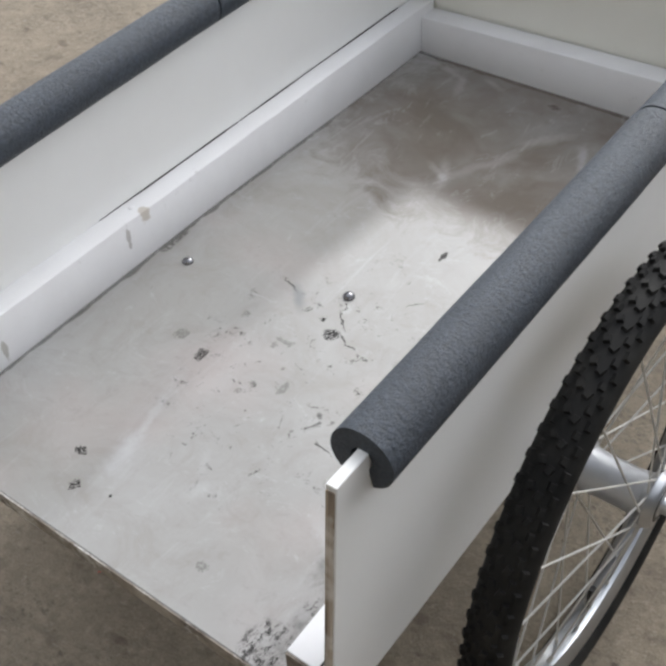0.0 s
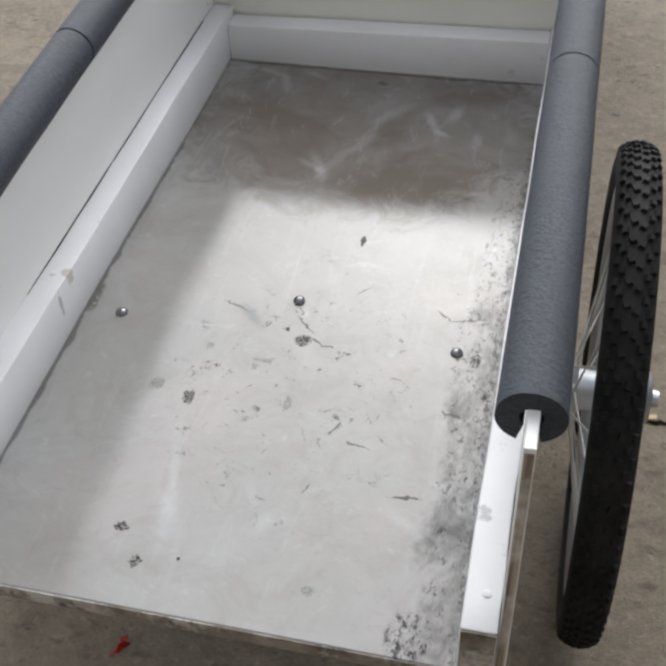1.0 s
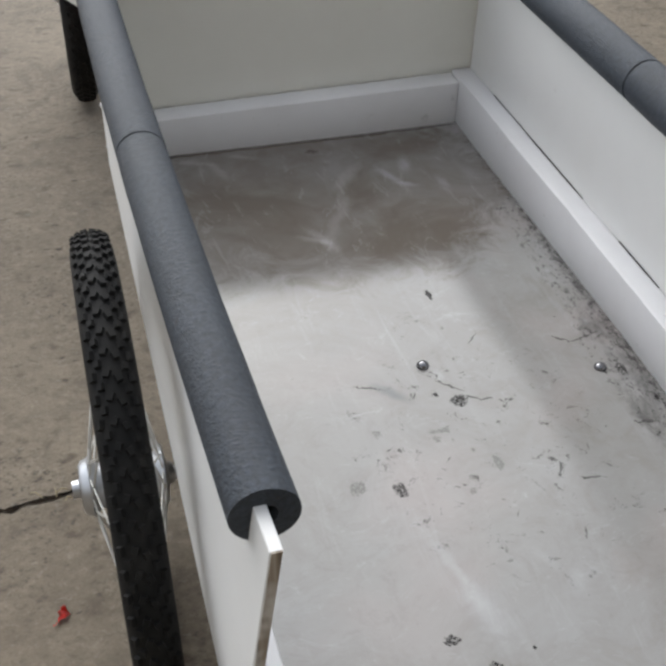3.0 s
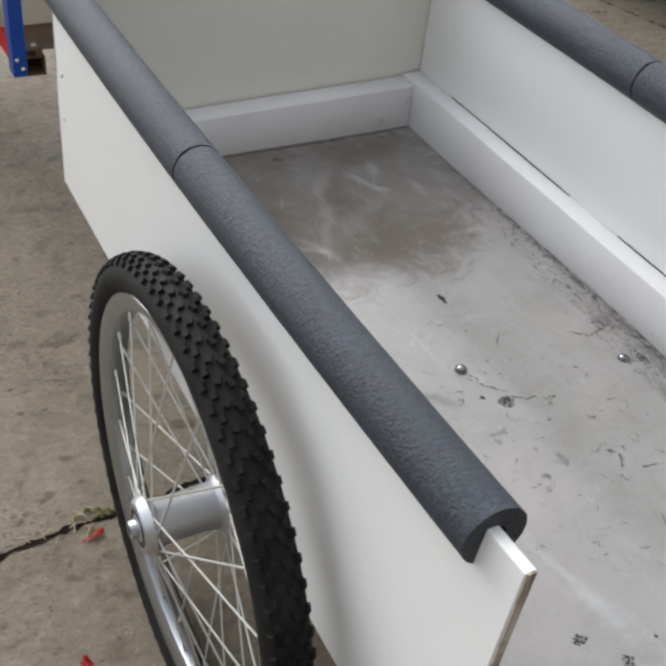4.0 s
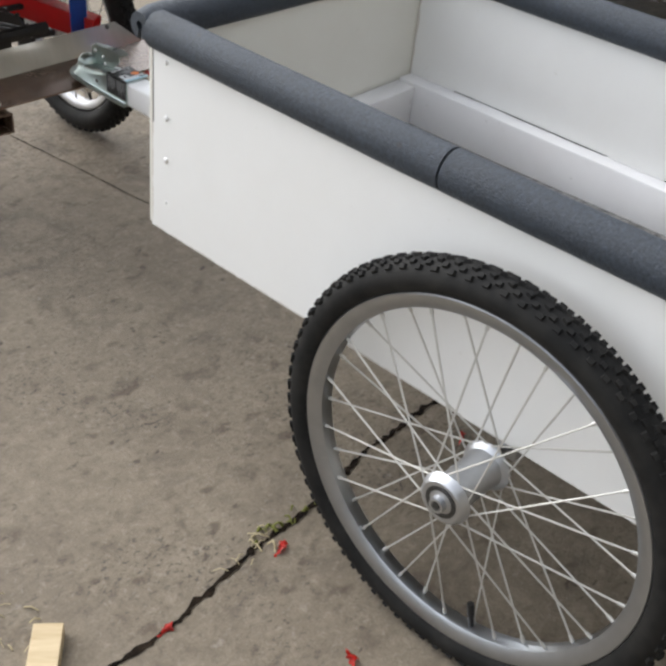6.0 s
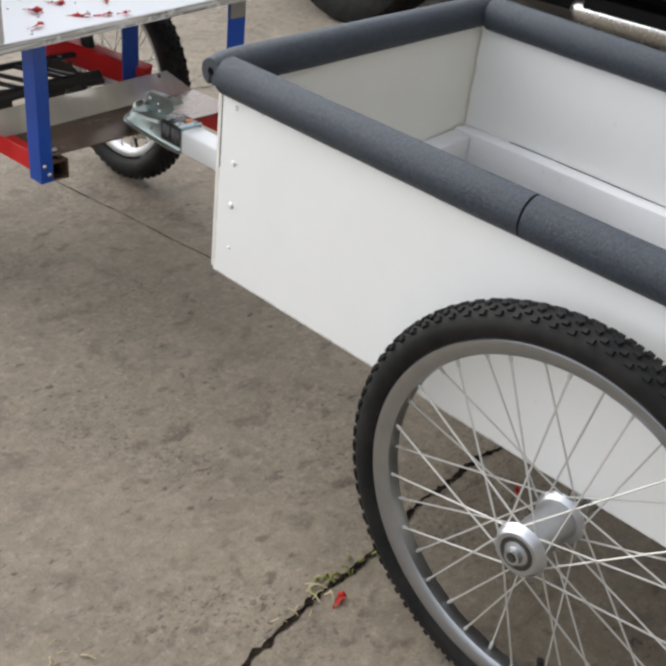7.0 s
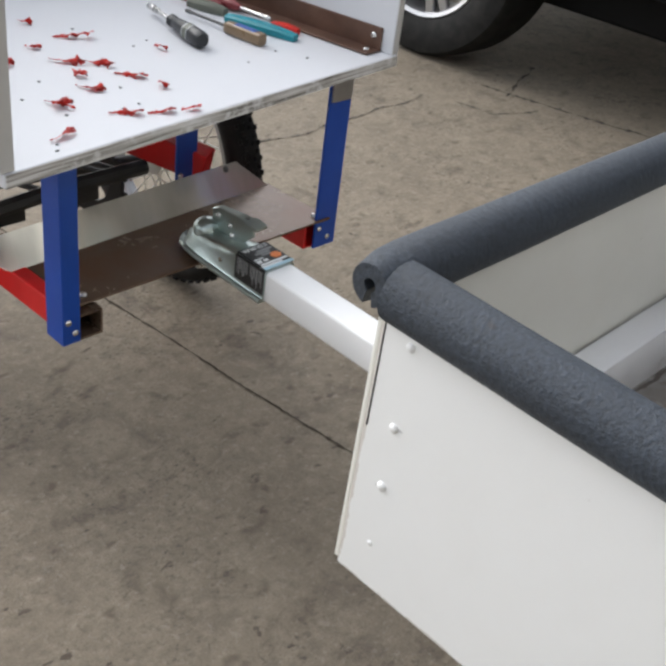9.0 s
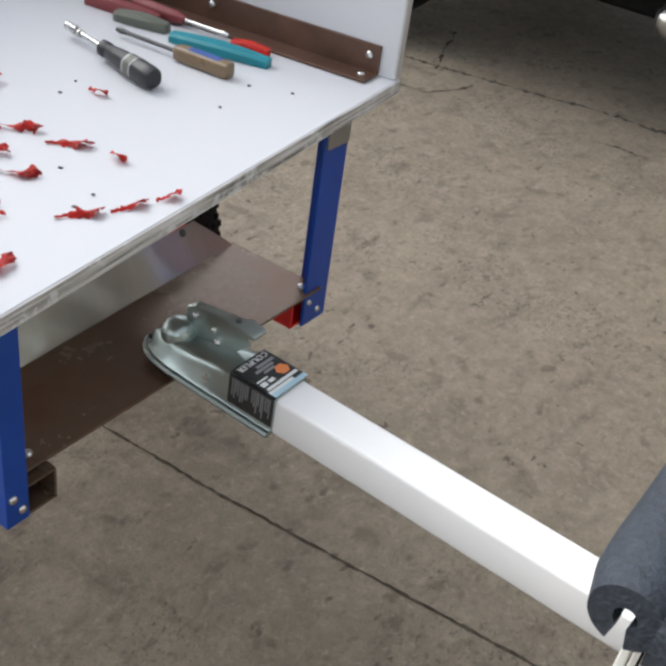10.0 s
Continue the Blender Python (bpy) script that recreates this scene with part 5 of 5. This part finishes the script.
def flat_tool(name, label, a, b2, w, h, mat, cat):
    a, b2 = Vector((*a, 0)), Vector((*b2, 0))
    d = b2 - a
    b = bmesh.new()
    n = 10
    rings = []
    for i in range(n + 1):
        t = i / n
        ww = w * (0.62 + 0.5 * math.sin(math.pi * (0.15 + 0.8 * t)))
        hh = h * (0.8 + 0.2 * math.sin(math.pi * t))
        x = d.length * t
        rings.append([b.verts.new((x, ww / 2 * cx, max(0, hh * cz))) for cx, cz in ((-1, 0.15), (-0.85, 0), (0.85, 0), (1, 0.15), (1, 0.75), (0.7, 1), (-0.7, 1), (-1, 0.75))])
    for p, q in zip(rings, rings[1:]):
        for j in range(8):
            b.faces.new((p[j], p[(j + 1) % 8], q[(j + 1) % 8], q[j]))
    b.faces.new(rings[0])
    b.faces.new(rings[-1])
    ob = part(name, b, mat, None, "", True)
    ob.matrix_world = TRAY @ Matrix.Translation((a.x, a.y, ZTT)) @ Matrix.Rotation(math.atan2(d.y, d.x), 4, "Z")
    return tagged(ob, label, cat, "hand tools on the tray")


flat_tool("tool_handle", "flat teal plastic tool handle among screwdrivers", (0.2045, 1.634), (0.2175, 1.522), 0.018, 0.012, M_TEAL, "hand tool")
flat_tool("pliers_grip", "olive grey pliers grip by the angle iron", (0.210, 1.712), (0.218, 1.650), 0.017, 0.013, M_OLIVE, "pliers")
flat_tool("pliers_grip", "maroon pliers grip by the angle iron", (0.225, 1.765), (0.232, 1.672), 0.015, 0.013, M_MAROON, "pliers")
flat_tool("tool_handle", "bright red tool handle tip beside the angle iron", (0.236, 1.580), (0.242, 1.538), 0.012, 0.011, M_SHAVE, "hand tool")

# ---- litter on the slab ----
GROUNDBITS = ((-0.350, 0.625, 20, 0.030, 0.8), (-0.411, 0.4495, 60, 0.028, 1.8), (0.0, 0.597, 30, 0.030, 1.4), (-0.155, 0.150, 70, 0.030, 2.0), (-0.535, 0.6285, 10, 0.026, 0.6))
for i, (x, y, a, ln, cu) in enumerate(GROUNDBITS):
    shaving(pose(x, y, 0.0003, 0, 0, a), ln, cu, 40 + i, "plastic_shaving", "shavings on the floor", "on the concrete floor")


def wood_offcut(x0, y0, a, l, w, h):
    b = bmesh.new()
    box(b, -l / 2, l / 2, -w / 2, w / 2, 0, h, 0.001)
    ob = part("wood_offcut", b, M_PINE)
    ob.matrix_world = pose(x0, y0, 0, 0, 0, a)
    return tagged(ob, "pale bare pine offcut lying on the concrete", "wood")


wood_offcut(-0.661, 0.684, 48, 0.085, 0.034, 0.020)
wood_offcut(0.425, 0.628, 8, 0.026, 0.009, 0.004)


def litter(name, cx, cy, n, spread, mat, label, cat, seed, length=0.03, r=0.0008):
    rnd2 = random.Random(seed)
    b = bmesh.new()
    for _ in range(n):
        x, y, a = cx + rnd2.gauss(0, spread[0]), cy + rnd2.gauss(0, spread[1]), rnd2.uniform(0, math.pi)
        l2 = length * rnd2.uniform(0.3, 1.0)
        dx, dy = math.cos(a) * l2 / 2, math.sin(a) * l2 / 2
        sweep(b, [(x - dx, y - dy, 0.002), (x, y, 0.003 + rnd2.random() * 0.006), (x + dx, y + dy, 0.002)], r * rnd2.uniform(0.6, 1.6), 5)
    return tagged(part(name, b, mat), label, cat, kind="stuff")


litter("straw_litter", -0.367, 0.652, 14, (0.022, 0.012), M_STRAW, "dry straw caught in the slab joint", "straw", 1)
litter("moss_litter", -0.295, 0.655, 16, (0.030, 0.006), M_LEAF, "green and yellow moss in the slab joint", "moss", 2, 0.012, 0.0016)
litter("straw_litter", -0.69, 0.765, 30, (0.03, 0.02), M_STRAW, "dry litter on the slab", "straw", 6, 0.02)


# ---- parked car ----
def car_wheel(parent, x, y, s):
    """Car wheel with its outer face towards s on the x axis."""
    b = bmesh.new()
    lathe(b, [(0.215, -0.090), (0.235, -0.104), (0.285, -0.108), (0.315, -0.100), (0.328, -0.080), (0.331, -0.02), (0.331, 0.05), (0.320, 0.095), (0.28, 0.105), (0.22, 0.09)], 72, True)
    ty = part("wheel", b, M_RUBBER, parent, "black car tyre with a silver alloy rim", True)
    ty.matrix_basis = pose(x, y, 0.329, 0, 0, 0 if s < 0 else 180)
    b = bmesh.new()
    lathe(b, [(0.222, -0.092), (0.216, -0.098), (0.205, -0.094), (0.198, -0.080), (0.195, 0.06), (0.21, 0.085)], 64)
    lathe(b, [(0.0005, -0.082), (0.030, -0.083), (0.050, -0.078), (0.055, -0.06)], 32)
    for i in range(5):
        a = 2 * math.pi * i / 5 + 0.3
        for off in (-0.13, 0.13):
            m = Matrix.Rotation(a + off, 4, "X")
            box(b, -0.088, -0.070, -0.016, 0.016, 0.035, 0.205, 0.004, 1, m)
    part("rim", b, M_ALLOY, ty, "silver alloy rim with paired spokes", True)
    b = bmesh.new()
    lathe(b, [(0.03, 0.0), (0.15, 0.0), (0.15, 0.02), (0.03, 0.02)], 32, True)
    part("brake_disc", b, M_DARKSTEEL, ty, "dark brake disc", True)
    return ty


parked = thing("parked_car", "black car parked on the slab beside the trailer", "car", m=pose(1.645, 0.285, 0))
CY0, CY1 = -1.35, 3.05
WY = (2.185, -0.42)


def body_section(y):
    """Half-widths and heights of the car's body at y."""
    t = (y - CY0) / (CY1 - CY0)
    taper = 0.10 * max(0, abs(t - 0.5) * 2 - 0.72) / 0.28
    top = 0.86 - 0.10 * max(0, t - 0.75) / 0.25 - 0.04 * max(0, 0.15 - t) / 0.15
    return taper, top


bm = bmesh.new()
W2 = 1.72
rows3 = []
ys3 = [CY0 + (CY1 - CY0) * i / 110 for i in range(111)]
for y in ys3:
    tp, top = body_section(y)
    arch = 0.0
    for wy in WY:
        d = abs(y - wy)
        if d < 0.385:
            arch = max(arch, 0.33 + math.sqrt(max(0, 0.385**2 - d * d)) - 0.335)
    zb = 0.345 + arch
    x0, x1 = -0.10 + tp + 0.02, -0.10 + W2 - tp
    sec = [(x0 + 0.05, zb), (x0 + 0.015, zb + 0.01), (x0, max(zb + 0.03, 0.44)), (x0 - 0.012, max(zb + 0.05, 0.60)), (x0 + 0.03, max(zb + 0.08, top - 0.05)), (x0 + 0.16, top),
           (x1 - 0.16, top), (x1 - 0.03, top - 0.05), (x1 + 0.012, max(zb + 0.05, 0.60)), (x1, max(zb + 0.03, 0.42)), (x1 - 0.015, zb + 0.01), (x1 - 0.05, zb)]
    rows3.append([bm.verts.new((x, y, z)) for x, z in sec])
for p, q in zip(rows3, rows3[1:]):
    for j in range(len(p)):
        bm.faces.new((p[j], p[(j + 1) % len(p)], q[(j + 1) % len(p)], q[j]))
bm.faces.new(rows3[0])
bm.faces.new(list(reversed(rows3[-1])))
part("body", bm, M_CAR, parked, "glossy black car body", True)
bm = bmesh.new()
cab = []
for y, z, ins in ((CY0 + 0.25, 0.84, 0.10), (CY0 + 0.75, 1.42, 0.26), (0.9, 1.45, 0.26), (1.75, 0.84, 0.12)):
    cab.append([bm.verts.new((x, y, z)) for x in (-0.10 + ins, -0.10 + W2 - ins)])
lowr = [bm.verts.new((x, y, 0.82)) for y in (CY0 + 0.25, 1.75) for x in (-0.05, -0.15 + W2)]
for p, q in zip(cab, cab[1:]):
    bm.faces.new((p[0], p[1], q[1], q[0]))
bm.faces.new([lowr[0], cab[0][0], cab[1][0], cab[2][0], cab[3][0], lowr[2]])
bm.faces.new([lowr[1], cab[0][1], cab[1][1], cab[2][1], cab[3][1], lowr[3]])
bm.faces.new((lowr[0], lowr[1], cab[0][1], cab[0][0]))
bm.faces.new((lowr[2], lowr[3], cab[3][1], cab[3][0]))
part("cabin", bm, M_CARGLASS, parked, "dark-glazed car cabin")
bm = bmesh.new()
box(bm, 0.17, W2 - 0.37, CY0 + 0.2, CY1 - 0.2, 0.20, 0.42, 0.01)
part("underbody", bm, M_CARTRIM, parked, "black underbody")
bm = bmesh.new()
lathe(bm, [(0.0005, 0.040), (0.022, 0.037), (0.038, 0.024), (0.046, 0.0), (0.046, -1.45), (0.038, -1.474), (0.022, -1.487), (0.0005, -1.490)], 28, m=Matrix.Translation((0.085, 1.315, 0.236)) @ Matrix.Rotation(math.pi / 2, 4, "Z"))
step = part("side_step", bm, M_STEEL, parked, "chromed tubular side step under the door", True)
bm = bmesh.new()
box(bm, 0.036, 0.134, -0.08, 1.300, 0.2480, 0.2900, 0.008)
part("tread", bm, M_CARTRIM, step, "black plastic tread")
for y in (0.15, 1.05):
    bm = bmesh.new()
    box(bm, 0.10, 0.20, y - 0.02, y + 0.02, 0.235, 0.36, 0.004)
    part("bracket", bm, M_CARTRIM, step, "black bracket")
for wy in WY:
    car_wheel(parked, 0.06, wy, -1)
    car_wheel(parked, W2 - 0.26, wy, 1)
